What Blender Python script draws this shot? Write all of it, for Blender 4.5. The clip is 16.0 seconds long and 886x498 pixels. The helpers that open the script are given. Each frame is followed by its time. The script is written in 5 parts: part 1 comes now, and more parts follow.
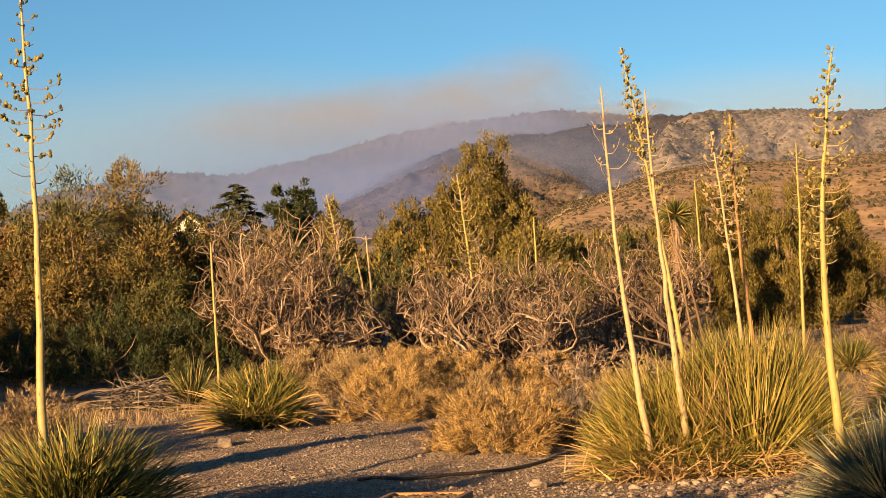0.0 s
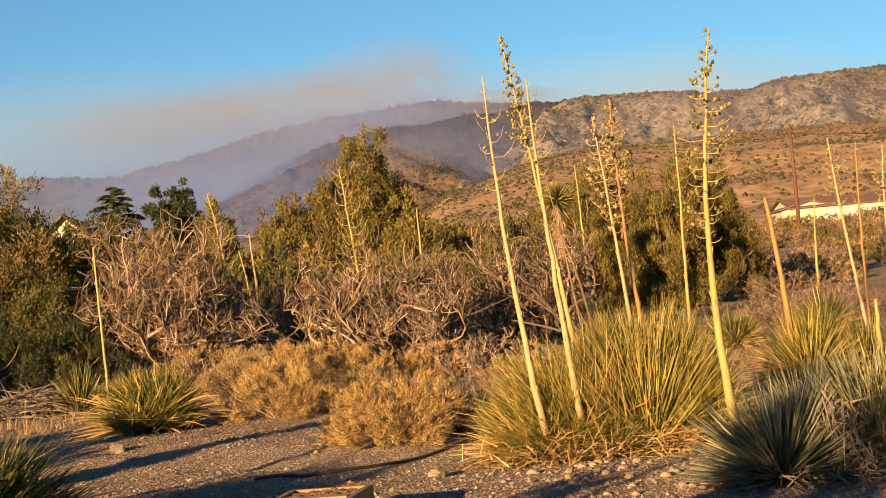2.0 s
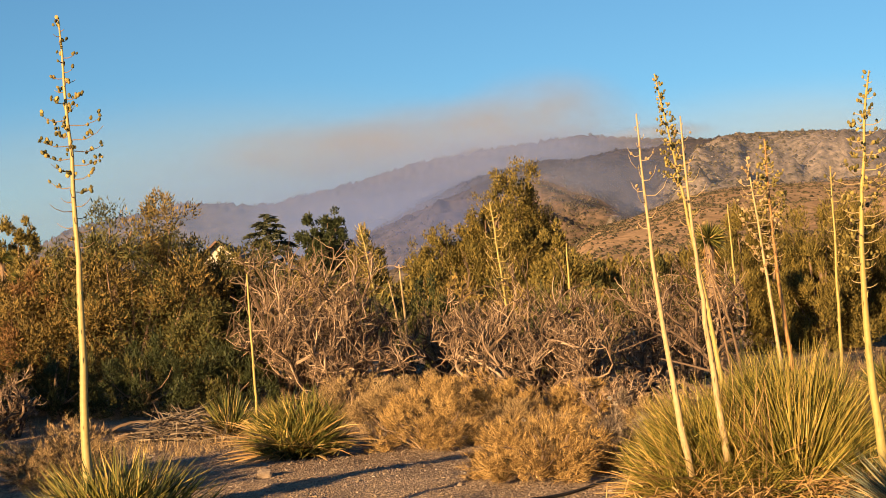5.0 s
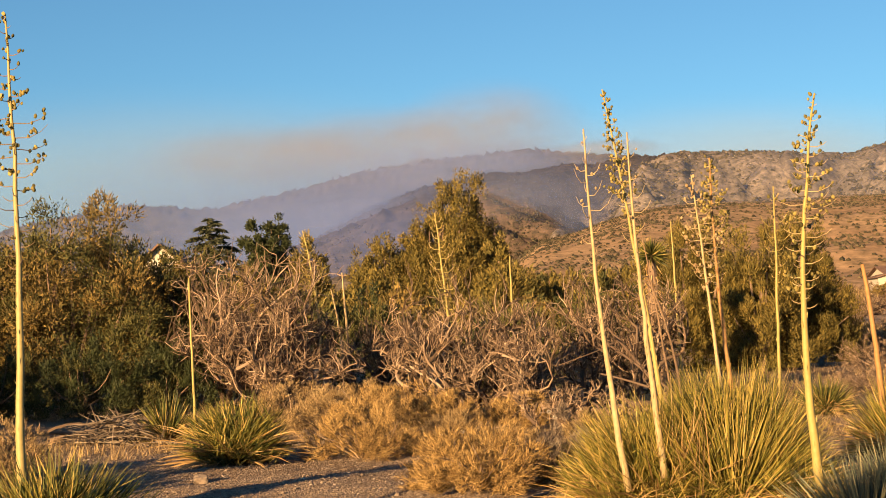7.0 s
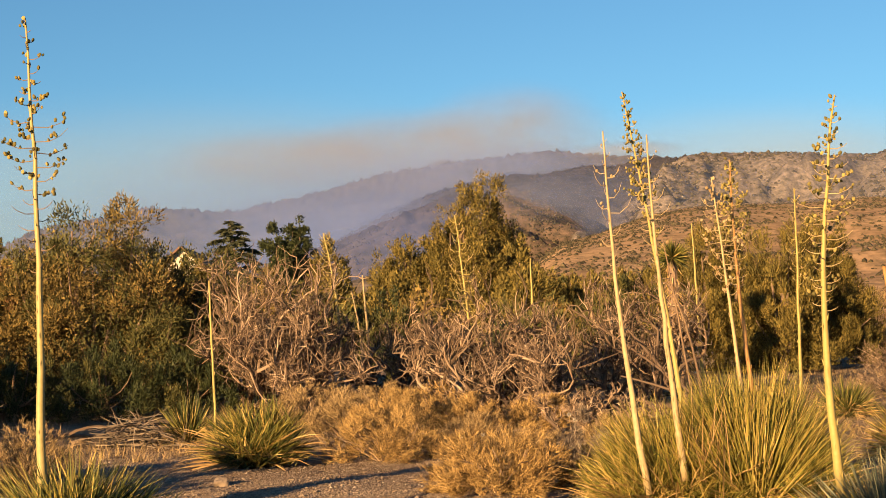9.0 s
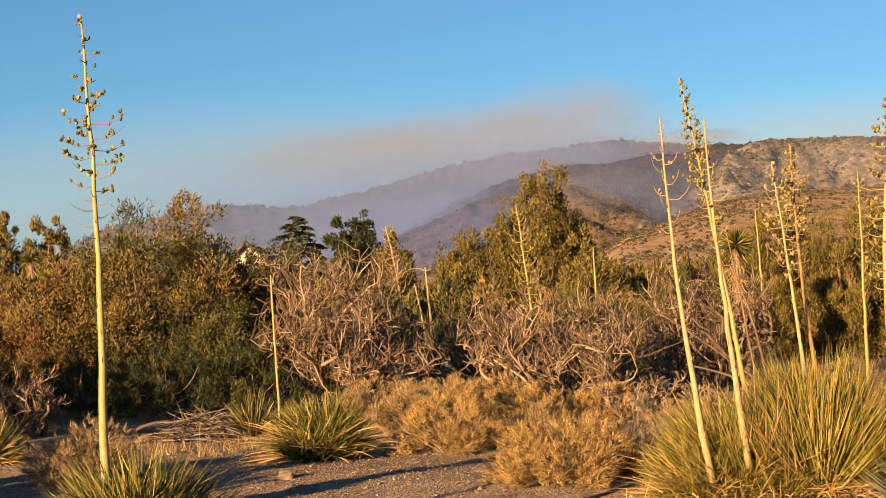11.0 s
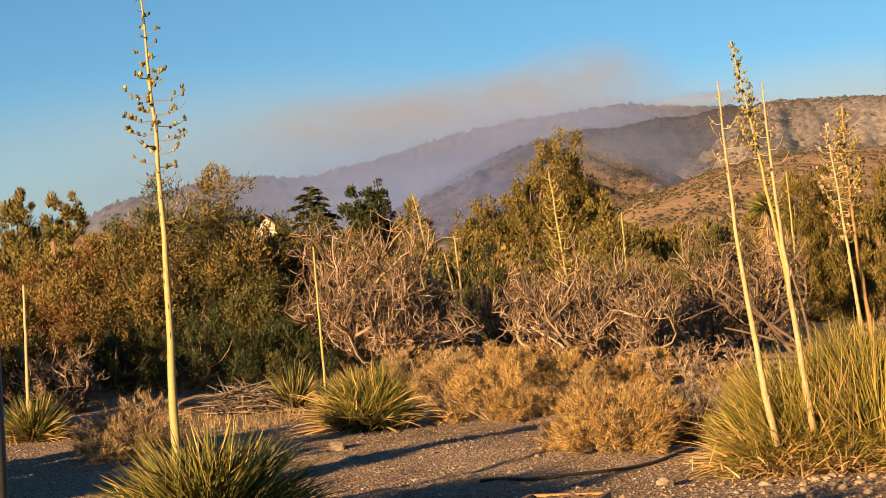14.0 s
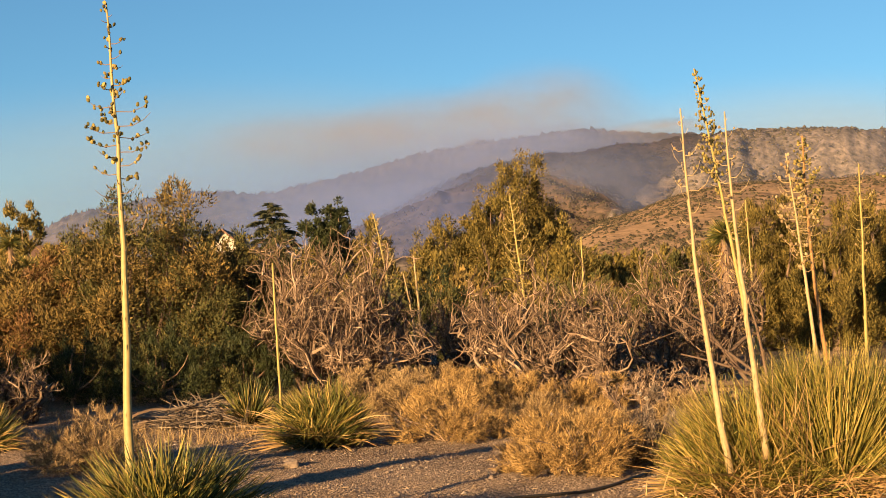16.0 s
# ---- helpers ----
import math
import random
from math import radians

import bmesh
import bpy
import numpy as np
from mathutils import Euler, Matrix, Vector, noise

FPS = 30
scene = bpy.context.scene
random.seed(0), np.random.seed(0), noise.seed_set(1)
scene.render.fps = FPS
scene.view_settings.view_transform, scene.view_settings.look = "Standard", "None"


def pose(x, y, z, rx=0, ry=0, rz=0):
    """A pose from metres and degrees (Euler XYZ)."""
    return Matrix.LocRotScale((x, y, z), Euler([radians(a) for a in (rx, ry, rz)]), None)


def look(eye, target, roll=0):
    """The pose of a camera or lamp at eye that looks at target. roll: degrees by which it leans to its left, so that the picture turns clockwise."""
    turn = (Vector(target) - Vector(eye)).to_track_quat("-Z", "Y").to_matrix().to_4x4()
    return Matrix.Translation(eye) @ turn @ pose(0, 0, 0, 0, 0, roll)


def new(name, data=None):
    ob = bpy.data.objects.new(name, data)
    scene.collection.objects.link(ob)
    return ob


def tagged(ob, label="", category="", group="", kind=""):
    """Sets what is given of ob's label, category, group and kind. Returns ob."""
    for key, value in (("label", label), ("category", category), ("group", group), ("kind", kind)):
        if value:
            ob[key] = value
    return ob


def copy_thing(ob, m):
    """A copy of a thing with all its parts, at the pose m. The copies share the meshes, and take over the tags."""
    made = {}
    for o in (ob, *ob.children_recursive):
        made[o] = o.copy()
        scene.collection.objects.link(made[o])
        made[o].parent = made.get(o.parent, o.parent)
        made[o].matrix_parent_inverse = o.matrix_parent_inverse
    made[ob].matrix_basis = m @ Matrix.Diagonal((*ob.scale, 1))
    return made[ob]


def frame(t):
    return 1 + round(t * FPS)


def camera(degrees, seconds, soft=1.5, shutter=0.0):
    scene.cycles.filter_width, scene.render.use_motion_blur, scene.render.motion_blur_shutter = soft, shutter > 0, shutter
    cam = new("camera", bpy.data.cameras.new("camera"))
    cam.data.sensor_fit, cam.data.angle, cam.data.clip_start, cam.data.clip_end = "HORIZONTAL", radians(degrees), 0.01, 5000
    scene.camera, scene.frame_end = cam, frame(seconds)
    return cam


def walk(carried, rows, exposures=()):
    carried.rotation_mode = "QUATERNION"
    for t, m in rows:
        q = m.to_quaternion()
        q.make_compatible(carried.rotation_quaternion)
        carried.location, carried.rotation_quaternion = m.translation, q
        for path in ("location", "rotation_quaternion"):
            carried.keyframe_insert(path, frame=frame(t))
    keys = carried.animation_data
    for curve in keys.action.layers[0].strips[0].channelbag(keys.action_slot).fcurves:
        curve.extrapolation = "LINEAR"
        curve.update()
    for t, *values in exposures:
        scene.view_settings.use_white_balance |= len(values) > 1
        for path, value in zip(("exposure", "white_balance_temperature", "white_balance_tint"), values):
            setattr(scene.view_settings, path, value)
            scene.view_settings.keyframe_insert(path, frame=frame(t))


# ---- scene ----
cam = camera(30.5, 16.0, 0.9)
PATH = [
    (0, (0.004, 0.707, 1.394), (-0.005, 2.706, 1.468), -2.6),
    (0.5, (-0.004, 0.685, 1.388), (0.044, 2.684, 1.446), -3.9),
    (1, (-0.039, 0.687, 1.4), (0.052, 2.684, 1.443), -4.7),
    (1.5, (-0.048, 0.7, 1.403), (0.079, 2.695, 1.454), -5.0),
    (2, (-0.049, 0.706, 1.398), (0.086, 2.701, 1.453), -5.1),
    (2.5, (-0.051, 0.694, 1.405), (0.073, 2.69, 1.464), -5.1),
    (3, (-0.052, 0.671, 1.405), (0.041, 2.668, 1.475), -4.9),
    (3.5, (-0.053, 0.651, 1.408), (-0.067, 2.649, 1.495), -4.3),
    (4, (-0.059, 0.648, 1.416), (-0.129, 2.644, 1.517), -4.1),
    (6.5, (-0.06, 0.684, 1.414), (-0.044, 2.681, 1.527), -1.8),
    (7, (-0.064, 0.672, 1.415), (-0.038, 2.669, 1.533), -1.9),
    (7.5, (-0.07, 0.675, 1.417), (-0.042, 2.671, 1.537), -1.9),
    (8, (-0.071, 0.678, 1.416), (-0.05, 2.674, 1.535), -1.8),
    (8.5, (-0.065, 0.675, 1.422), (-0.053, 2.671, 1.544), -1.8),
    (11, (0.005, 0.708, 1.406), (-0.075, 2.703, 1.521), -2.8),
    (11.5, (0.001, 0.69, 1.404), (-0.097, 2.684, 1.517), -2.8),
    (12, (-0.009, 0.696, 1.401), (-0.108, 2.691, 1.504), -2.8),
    (12.5, (-0.064, 0.697, 1.4), (-0.16, 2.693, 1.487), -2.8),
    (13, (-0.221, 0.705, 1.418), (-0.323, 2.701, 1.491), -4.2),
    (13.5, (-0.336, 0.704, 1.432), (-0.438, 2.7, 1.497), -4.7),
    (14, (-0.383, 0.702, 1.444), (-0.479, 2.698, 1.52), -3.9),
    (14.5, (-0.396, 0.7, 1.442), (-0.513, 2.694, 1.532), -3.4),
    (15, (-0.396, 0.702, 1.44), (-0.517, 2.696, 1.538), -3.0),
    (15.5, (-0.39, 0.69, 1.441), (-0.465, 2.686, 1.538), -2.9),
    (16, (-0.394, 0.696, 1.44), (-0.438, 2.693, 1.538), -2.5),
]
EXPOSURES = [(0.0, 2.1), (16.0, 2.1)]
walk(cam, [(t, look(eye, target, roll)) for t, eye, target, roll in PATH], EXPOSURES)

# ---- world, sun ----
SUN_AZ, SUN_EL = 212.0, 9.8          # degrees clockwise from +y, degrees above the horizon
world = bpy.data.worlds.new("evening_sky")
scene.world = world
world.use_nodes = True
wn, wl = world.node_tree.nodes, world.node_tree.links
sky = wn.new("ShaderNodeTexSky")
sky.sky_type, sky.sun_disc = "NISHITA", False
sky.sun_elevation, sky.sun_rotation = radians(SUN_EL), radians(SUN_AZ)
sky.altitude, sky.air_density, sky.dust_density, sky.ozone_density = 1200, 1.0, 0.3, 3.0
tint = wn.new("ShaderNodeMix")
tint.data_type, tint.blend_type = "RGBA", "MULTIPLY"
tint.inputs[0].default_value, tint.inputs[7].default_value = 1.0, (0.80, 1.04, 1.06, 1)
wl.new(sky.outputs["Color"], tint.inputs[6])
wl.new(tint.outputs[2], wn["Background"].inputs["Color"])
wn["Background"].inputs["Strength"].default_value = 0.032

to_sun = Vector((math.sin(radians(SUN_AZ)) * math.cos(radians(SUN_EL)), math.cos(radians(SUN_AZ)) * math.cos(radians(SUN_EL)), math.sin(radians(SUN_EL))))
sun = new("sun", bpy.data.lights.new("sun", "SUN"))
sun.data.energy, sun.data.angle, sun.data.color = 5.0, radians(0.6), (1.0, 0.60, 0.255)
sun.matrix_world = look(to_sun * 50, (0, 0, 0))


# ---- materials ----
def material(name, build):
    m = bpy.data.materials.new(name)
    m.use_nodes = True
    nt = m.node_tree
    nt.nodes.clear()
    out = nt.nodes.new("ShaderNodeOutputMaterial")
    nt.links.new(build(nt), out.inputs["Surface"])
    return m


def node(nt, kind, **inputs):
    n = nt.nodes.new(kind)
    for k, v in inputs.items():
        n.inputs[k.replace("_", " ")].default_value = v
    return n


def noise_tex(nt, scale, detail=4.0, rough=0.6, src="Object"):
    n = node(nt, "ShaderNodeTexNoise", Scale=scale, Detail=detail, Roughness=rough)
    if src == "World":
        g = nt.nodes.new("ShaderNodeNewGeometry")
        nt.links.new(g.outputs["Position"], n.inputs["Vector"])
    else:
        g = nt.nodes.new("ShaderNodeTexCoord")
        nt.links.new(g.outputs["Object"], n.inputs["Vector"])
    return n.outputs["Fac"]


def ramp(nt, fac, stops):
    r = nt.nodes.new("ShaderNodeValToRGB")
    els = r.color_ramp.elements
    while len(els) < len(stops):
        els.new(0.5)
    for e, (p, c) in zip(els, stops):
        e.position, e.color = p, (*c, 1)
    nt.links.new(fac, r.inputs["Fac"])
    return r.outputs["Color"]


def mix(nt, a, b, fac, kind="MIX"):
    m = nt.nodes.new("ShaderNodeMix")
    m.data_type, m.blend_type = "RGBA", kind
    for sock, v in ((m.inputs[6], a), (m.inputs[7], b), (m.inputs[0], fac)):
        if isinstance(v, bpy.types.NodeSocket):
            nt.links.new(v, sock)
        else:
            sock.default_value = (*v, 1) if isinstance(v, tuple) else v
    return m.outputs[2]


def bump(nt, height, strength, distance):
    b = node(nt, "ShaderNodeBump", Strength=strength, Distance=distance)
    nt.links.new(height, b.inputs["Height"])
    return b.outputs["Normal"]


def surface(nt, color, rough=0.8, normal=None, spec=0.3, translucent=0.0, metal=0.0):
    p = node(nt, "ShaderNodeBsdfPrincipled", Roughness=rough, Metallic=metal)
    p.inputs["Specular IOR Level"].default_value = spec
    if not isinstance(color, tuple):
        color = mix(nt, color, (0.80, 0.80, 0.80), 1.0, "MULTIPLY")
    if isinstance(color, tuple):
        p.inputs["Base Color"].default_value = (*color, 1)
    else:
        nt.links.new(color, p.inputs["Base Color"])
    if normal:
        nt.links.new(normal, p.inputs["Normal"])
    if not translucent:
        return p.outputs["BSDF"]
    tr = nt.nodes.new("ShaderNodeBsdfTranslucent")
    if isinstance(color, tuple):
        tr.inputs["Color"].default_value = (*color, 1)
    else:
        nt.links.new(color, tr.inputs["Color"])
    mx = nt.nodes.new("ShaderNodeMixShader")
    mx.inputs[0].default_value = translucent
    nt.links.new(p.outputs["BSDF"], mx.inputs[1])
    nt.links.new(tr.outputs["BSDF"], mx.inputs[2])
    return mx.outputs["Shader"]


def island(nt):
    return nt.nodes.new("ShaderNodeNewGeometry").outputs["Random Per Island"]


def per_object(nt):
    return nt.nodes.new("ShaderNodeObjectInfo").outputs["Random"]


def leafy(name, stops, src="island", rough=0.6, translucent=0.2, patch=0.6, dark=(0.6, 0.6, 0.6)):
    """Foliage or twigs: a colour for each piece, and broad patches over the plant."""
    def build(nt):
        c = ramp(nt, island(nt) if src == "island" else per_object(nt), stops)
        c = mix(nt, c, mix(nt, c, dark, 1.0, "MULTIPLY"), ramp(nt, noise_tex(nt, patch, 3), [(0.35, (0, 0, 0)), (0.7, (1, 1, 1))]))
        return surface(nt, c, rough, None, 0.15, translucent)
    return material(name, build)


def barky(name, a, b, scale=30.0, rough=0.85, depth=0.01):
    def build(nt):
        n = noise_tex(nt, scale, 6, 0.7)
        c = mix(nt, ramp(nt, n, [(0.3, a), (0.7, b)]), (0.75, 0.72, 0.7), noise_tex(nt, scale / 9, 3), "MULTIPLY")
        return surface(nt, c, rough, bump(nt, n, 0.5, depth))
    return material(name, build)


def pebbles(nt, scale):
    """Cells of gravel: a random value for each pebble, and the height of its dome."""
    g = nt.nodes.new("ShaderNodeNewGeometry")
    v = node(nt, "ShaderNodeTexVoronoi", Scale=scale, Randomness=1.0)
    nt.links.new(g.outputs["Position"], v.inputs["Vector"])
    sep = nt.nodes.new("ShaderNodeSeparateColor")
    nt.links.new(v.outputs["Color"], sep.inputs[0])
    return sep.outputs[0], ramp(nt, v.outputs["Distance"], [(0.1, (1, 1, 1)), (0.75, (0, 0, 0))])


def ground_build(nt):
    big, mid, fine = noise_tex(nt, 0.35, 4, src="World"), noise_tex(nt, 3.0, 5, src="World"), noise_tex(nt, 45.0, 6, 0.75, src="World")
    tone, dome = pebbles(nt, 42.0)
    tone2, dome2 = pebbles(nt, 17.0)
    c = ramp(nt, fine, [(0.25, (0.13, 0.10, 0.078)), (0.46, (0.31, 0.24, 0.18)), (0.6, (0.41, 0.325, 0.25)), (0.76, (0.56, 0.47, 0.39))])
    c = mix(nt, c, ramp(nt, tone, [(0.1, (0.42, 0.40, 0.39)), (0.6, (0.95, 0.93, 0.91)), (0.97, (1.5, 1.5, 1.5))]), 0.8, "MULTIPLY")
    c = mix(nt, c, (0.26, 0.20, 0.145), ramp(nt, mid, [(0.45, (0, 0, 0)), (0.75, (0.5, 0.5, 0.5))]))
    c = mix(nt, c, (0.70, 0.66, 0.62), ramp(nt, big, [(0.4, (0, 0, 0)), (0.65, (1, 1, 1))]), "MULTIPLY")
    clods = mix(nt, mix(nt, fine, noise_tex(nt, 11.0, 4, 0.7, src="World"), 0.55), mix(nt, dome, dome2, 0.4), 0.5)
    return surface(nt, c, 0.95, bump(nt, clods, 1.0, 0.06), 0.1)


def slope_build(soil, soil2, scrub, scale, cover):
    def build(nt):
        big, spots, fine = noise_tex(nt, scale * 0.12, 5, src="World"), noise_tex(nt, scale, 4, 0.65, src="World"), noise_tex(nt, scale * 5, 4, src="World")
        c = ramp(nt, big, [(0.35, soil), (0.62, soil2)])
        c = mix(nt, c, scrub, ramp(nt, spots, [(cover - 0.16, (0, 0, 0)), (cover + 0.18, (1, 1, 1))]))
        c = mix(nt, c, (0.7, 0.7, 0.7), fine, "MULTIPLY")
        return surface(nt, c, 0.95, bump(nt, spots, 0.4, 1.2), 0.05)
    return build


M_ground = material("gravelly_soil", ground_build)
M_right = material("chaparral_slope", slope_build((0.23, 0.195, 0.17), (0.36, 0.30, 0.26), (0.075, 0.073, 0.064), 0.2, 0.50))
M_near = material("dry_grass_slope", slope_build((0.35, 0.235, 0.15), (0.46, 0.325, 0.21), (0.13, 0.105, 0.072), 0.22, 0.56))
M_spur = material("sunlit_scrub_slope", slope_build((0.15, 0.105, 0.085), (0.21, 0.15, 0.12), (0.065, 0.058, 0.05), 0.12, 0.50))
M_mid = material("burnt_slope", slope_build((0.072, 0.066, 0.074), (0.135, 0.11, 0.108), (0.032, 0.035, 0.042), 0.05, 0.50))
M_chaparral = leafy("chaparral_clumps", [(0.0, (0.035, 0.034, 0.024)), (0.7, (0.075, 0.066, 0.042)), (1.0, (0.14, 0.115, 0.072))], "island", 0.9, 0.0, 0.01)
M_boulder = leafy("pale_boulders", [(0.0, (0.22, 0.19, 0.165)), (1.0, (0.40, 0.35, 0.30))], "island", 0.95, 0.0, 0.02)
M_burnt = leafy("burnt_scrub", [(0.0, (0.022, 0.022, 0.027)), (0.7, (0.05, 0.045, 0.047)), (1.0, (0.09, 0.075, 0.07))], "island", 0.9, 0.0, 0.01)
M_far = material("far_slope", slope_build((0.14, 0.125, 0.12), (0.20, 0.17, 0.155), (0.06, 0.065, 0.06), 0.02, 0.50))

M_leaf = leafy("yucca_leaf", [(0.0, (0.04, 0.055, 0.02)), (0.45, (0.11, 0.12, 0.035)), (0.75, (0.22, 0.195, 0.055)), (1.0, (0.46, 0.34, 0.14))], "object", 0.45, 0.12, 2.0, (0.8, 0.85, 0.8))
M_leaf_mass = leafy("yucca_leaf_mass", [(0.0, (0.035, 0.05, 0.018)), (0.5, (0.10, 0.11, 0.032)), (0.8, (0.21, 0.18, 0.05)), (1.0, (0.46, 0.33, 0.14))], "island", 0.45, 0.12, 2.0, (0.8, 0.85, 0.8))
M_leaf_gold = leafy("golden_yucca_leaf", [(0.0, (0.0528, 0.066, 0.0176)), (0.3, (0.158, 0.158, 0.037)), (0.7, (0.326, 0.277, 0.066)), (1.0, (0.484, 0.352, 0.132))], "object", 0.45, 0.12, 2.0, (0.8, 0.85, 0.8))
M_leaf_gold_mass = leafy("golden_yucca_leaf_mass", [(0.0, (0.055, 0.064, 0.018)), (0.35, (0.17, 0.158, 0.038)), (0.75, (0.335, 0.268, 0.068)), (1.0, (0.50, 0.36, 0.14))], "island", 0.45, 0.12, 2.0, (0.8, 0.85, 0.8))
M_leaf_grey = leafy("yucca_leaf_grey", [(0.0, (0.075, 0.092, 0.07)), (0.6, (0.155, 0.17, 0.12)), (1.0, (0.28, 0.25, 0.15))], "object", 0.45, 0.12, 2.0, (0.8, 0.85, 0.85))
M_leaf_grey_mass = leafy("yucca_leaf_grey_mass", [(0.0, (0.075, 0.092, 0.07)), (0.6, (0.155, 0.17, 0.12)), (1.0, (0.28, 0.25, 0.15))], "island", 0.45, 0.12, 2.0, (0.8, 0.85, 0.85))
M_leaf_dry = leafy("dry_yucca_leaf", [(0.0, (0.24, 0.155, 0.07)), (0.6, (0.42, 0.29, 0.135)), (1.0, (0.54, 0.41, 0.22))], "island", 0.7, 0.15, 3.0, (0.8, 0.75, 0.7))
M_leaf_dead = leafy("grey_dead_leaf", [(0.0, (0.10, 0.08, 0.065)), (0.6, (0.20, 0.165, 0.135)), (1.0, (0.30, 0.26, 0.22))], "island", 0.8, 0.1, 3.0)
M_gold = leafy("golden_twigs", [(0.0, (0.13, 0.085, 0.036)), (0.5, (0.32, 0.218, 0.088)), (1.0, (0.52, 0.37, 0.165))], "island", 0.8, 0.05, 2.5, (0.6, 0.58, 0.56))
M_straw = leafy("straw_twigs", [(0.0, (0.12, 0.084, 0.045)), (0.5, (0.28, 0.206, 0.11)), (1.0, (0.45, 0.345, 0.19))], "island", 0.8, 0.05, 2.0, (0.62, 0.6, 0.58))
M_juniper = leafy("juniper_foliage", [(0.0, (0.064, 0.055, 0.017)), (0.5, (0.128, 0.103, 0.028)), (1.0, (0.22, 0.166, 0.045))], "island", 0.75, 0.0, 0.8, (0.55, 0.62, 0.66))
M_olive = leafy("olive_foliage", [(0.0, (0.066, 0.053, 0.022)), (0.5, (0.138, 0.102, 0.034)), (1.0, (0.24, 0.168, 0.054))], "island", 0.75, 0.0, 0.7, (0.66, 0.72, 0.72))
M_green = leafy("green_foliage", [(0.0, (0.036, 0.041, 0.017)), (0.5, (0.070, 0.071, 0.025)), (1.0, (0.122, 0.112, 0.039))], "island", 0.75, 0.0, 0.8, (0.7, 0.75, 0.7))
M_rust = leafy("rusty_foliage", [(0.0, (0.10, 0.055, 0.025)), (0.5, (0.16, 0.092, 0.040)), (1.0, (0.23, 0.14, 0.06))], "island", 0.8, 0.1, 1.0)
M_oak = leafy("dark_foliage", [(0.0, (0.02, 0.03, 0.015)), (1.0, (0.06, 0.075, 0.03))], "island", 0.6, 0.1, 0.3)
M_cedar = leafy("cedar_foliage", [(0.0, (0.03, 0.04, 0.025)), (1.0, (0.09, 0.10, 0.06))], "island", 0.7, 0.1, 0.3)
M_bark = barky("juniper_bark", (0.10, 0.07, 0.05), (0.26, 0.19, 0.14), 14)
M_deadwood = leafy("weathered_deadwood", [(0.0, (0.058, 0.041, 0.030)), (0.45, (0.165, 0.122, 0.090)), (0.85, (0.30, 0.228, 0.172)), (1.0, (0.43, 0.34, 0.265))], "island", 0.9, 0.0, 3.0, (0.58, 0.54, 0.52))
M_limb = leafy("dark_dead_limb", [(0.0, (0.06, 0.042, 0.032)), (0.6, (0.12, 0.088, 0.068)), (1.0, (0.19, 0.145, 0.115))], "island", 0.9, 0.0, 3.0, (0.65, 0.62, 0.6))
M_stalk_green = barky("pale_green_stalk", (0.28, 0.24, 0.10), (0.37, 0.315, 0.145), 25, 0.55, 0.003)
M_stalk_tan = barky("tan_dry_stalk", (0.30, 0.23, 0.125), (0.42, 0.34, 0.20), 25, 0.65, 0.003)
M_stalk_orange = barky("orange_brown_stalk", (0.24, 0.135, 0.05), (0.36, 0.21, 0.085), 25, 0.65, 0.004)
M_stalk_yellow = barky("yellow_stalk", (0.27, 0.225, 0.075), (0.36, 0.30, 0.11), 25, 0.6, 0.003)
M_stalk_dark = barky("brown_weathered_stalk", (0.13, 0.09, 0.06), (0.24, 0.17, 0.11), 25, 0.8, 0.003)
M_pod = leafy("seed_pod_skin", [(0.0, (0.06, 0.058, 0.02)), (0.5, (0.16, 0.14, 0.048)), (1.0, (0.36, 0.29, 0.10))], "object", 0.6, 0.1, 5.0)
M_husk = leafy("papery_husk", [(0.0, (0.26, 0.18, 0.10)), (1.0, (0.45, 0.36, 0.22))], "object", 0.8, 0.2, 5.0)


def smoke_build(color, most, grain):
    """Thin smoke, also the haze tints: dense at the middle of its puff, fading to nothing at the rim, ragged inside."""
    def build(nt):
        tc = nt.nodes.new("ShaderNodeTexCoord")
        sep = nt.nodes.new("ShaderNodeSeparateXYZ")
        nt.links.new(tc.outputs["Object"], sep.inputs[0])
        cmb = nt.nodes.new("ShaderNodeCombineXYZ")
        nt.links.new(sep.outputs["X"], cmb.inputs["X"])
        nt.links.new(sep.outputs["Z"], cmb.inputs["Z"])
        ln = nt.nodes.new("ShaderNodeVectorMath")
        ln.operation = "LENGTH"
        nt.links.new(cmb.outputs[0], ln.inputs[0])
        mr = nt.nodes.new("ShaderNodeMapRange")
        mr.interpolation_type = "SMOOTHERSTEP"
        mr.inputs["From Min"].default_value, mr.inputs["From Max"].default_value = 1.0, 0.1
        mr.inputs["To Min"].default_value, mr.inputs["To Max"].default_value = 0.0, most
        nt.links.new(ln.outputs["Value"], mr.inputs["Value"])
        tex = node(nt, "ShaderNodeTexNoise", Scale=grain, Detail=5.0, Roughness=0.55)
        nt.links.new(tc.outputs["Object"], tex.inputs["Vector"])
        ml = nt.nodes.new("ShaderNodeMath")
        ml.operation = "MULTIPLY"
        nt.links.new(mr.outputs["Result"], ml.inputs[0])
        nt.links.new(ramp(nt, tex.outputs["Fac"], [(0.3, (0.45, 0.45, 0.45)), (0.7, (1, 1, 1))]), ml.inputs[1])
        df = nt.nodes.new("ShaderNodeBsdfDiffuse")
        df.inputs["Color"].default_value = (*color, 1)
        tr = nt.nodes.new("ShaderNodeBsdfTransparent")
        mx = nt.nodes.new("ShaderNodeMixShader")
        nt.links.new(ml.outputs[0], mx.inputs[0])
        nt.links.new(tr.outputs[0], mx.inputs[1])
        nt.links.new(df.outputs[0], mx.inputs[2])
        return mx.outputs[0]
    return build


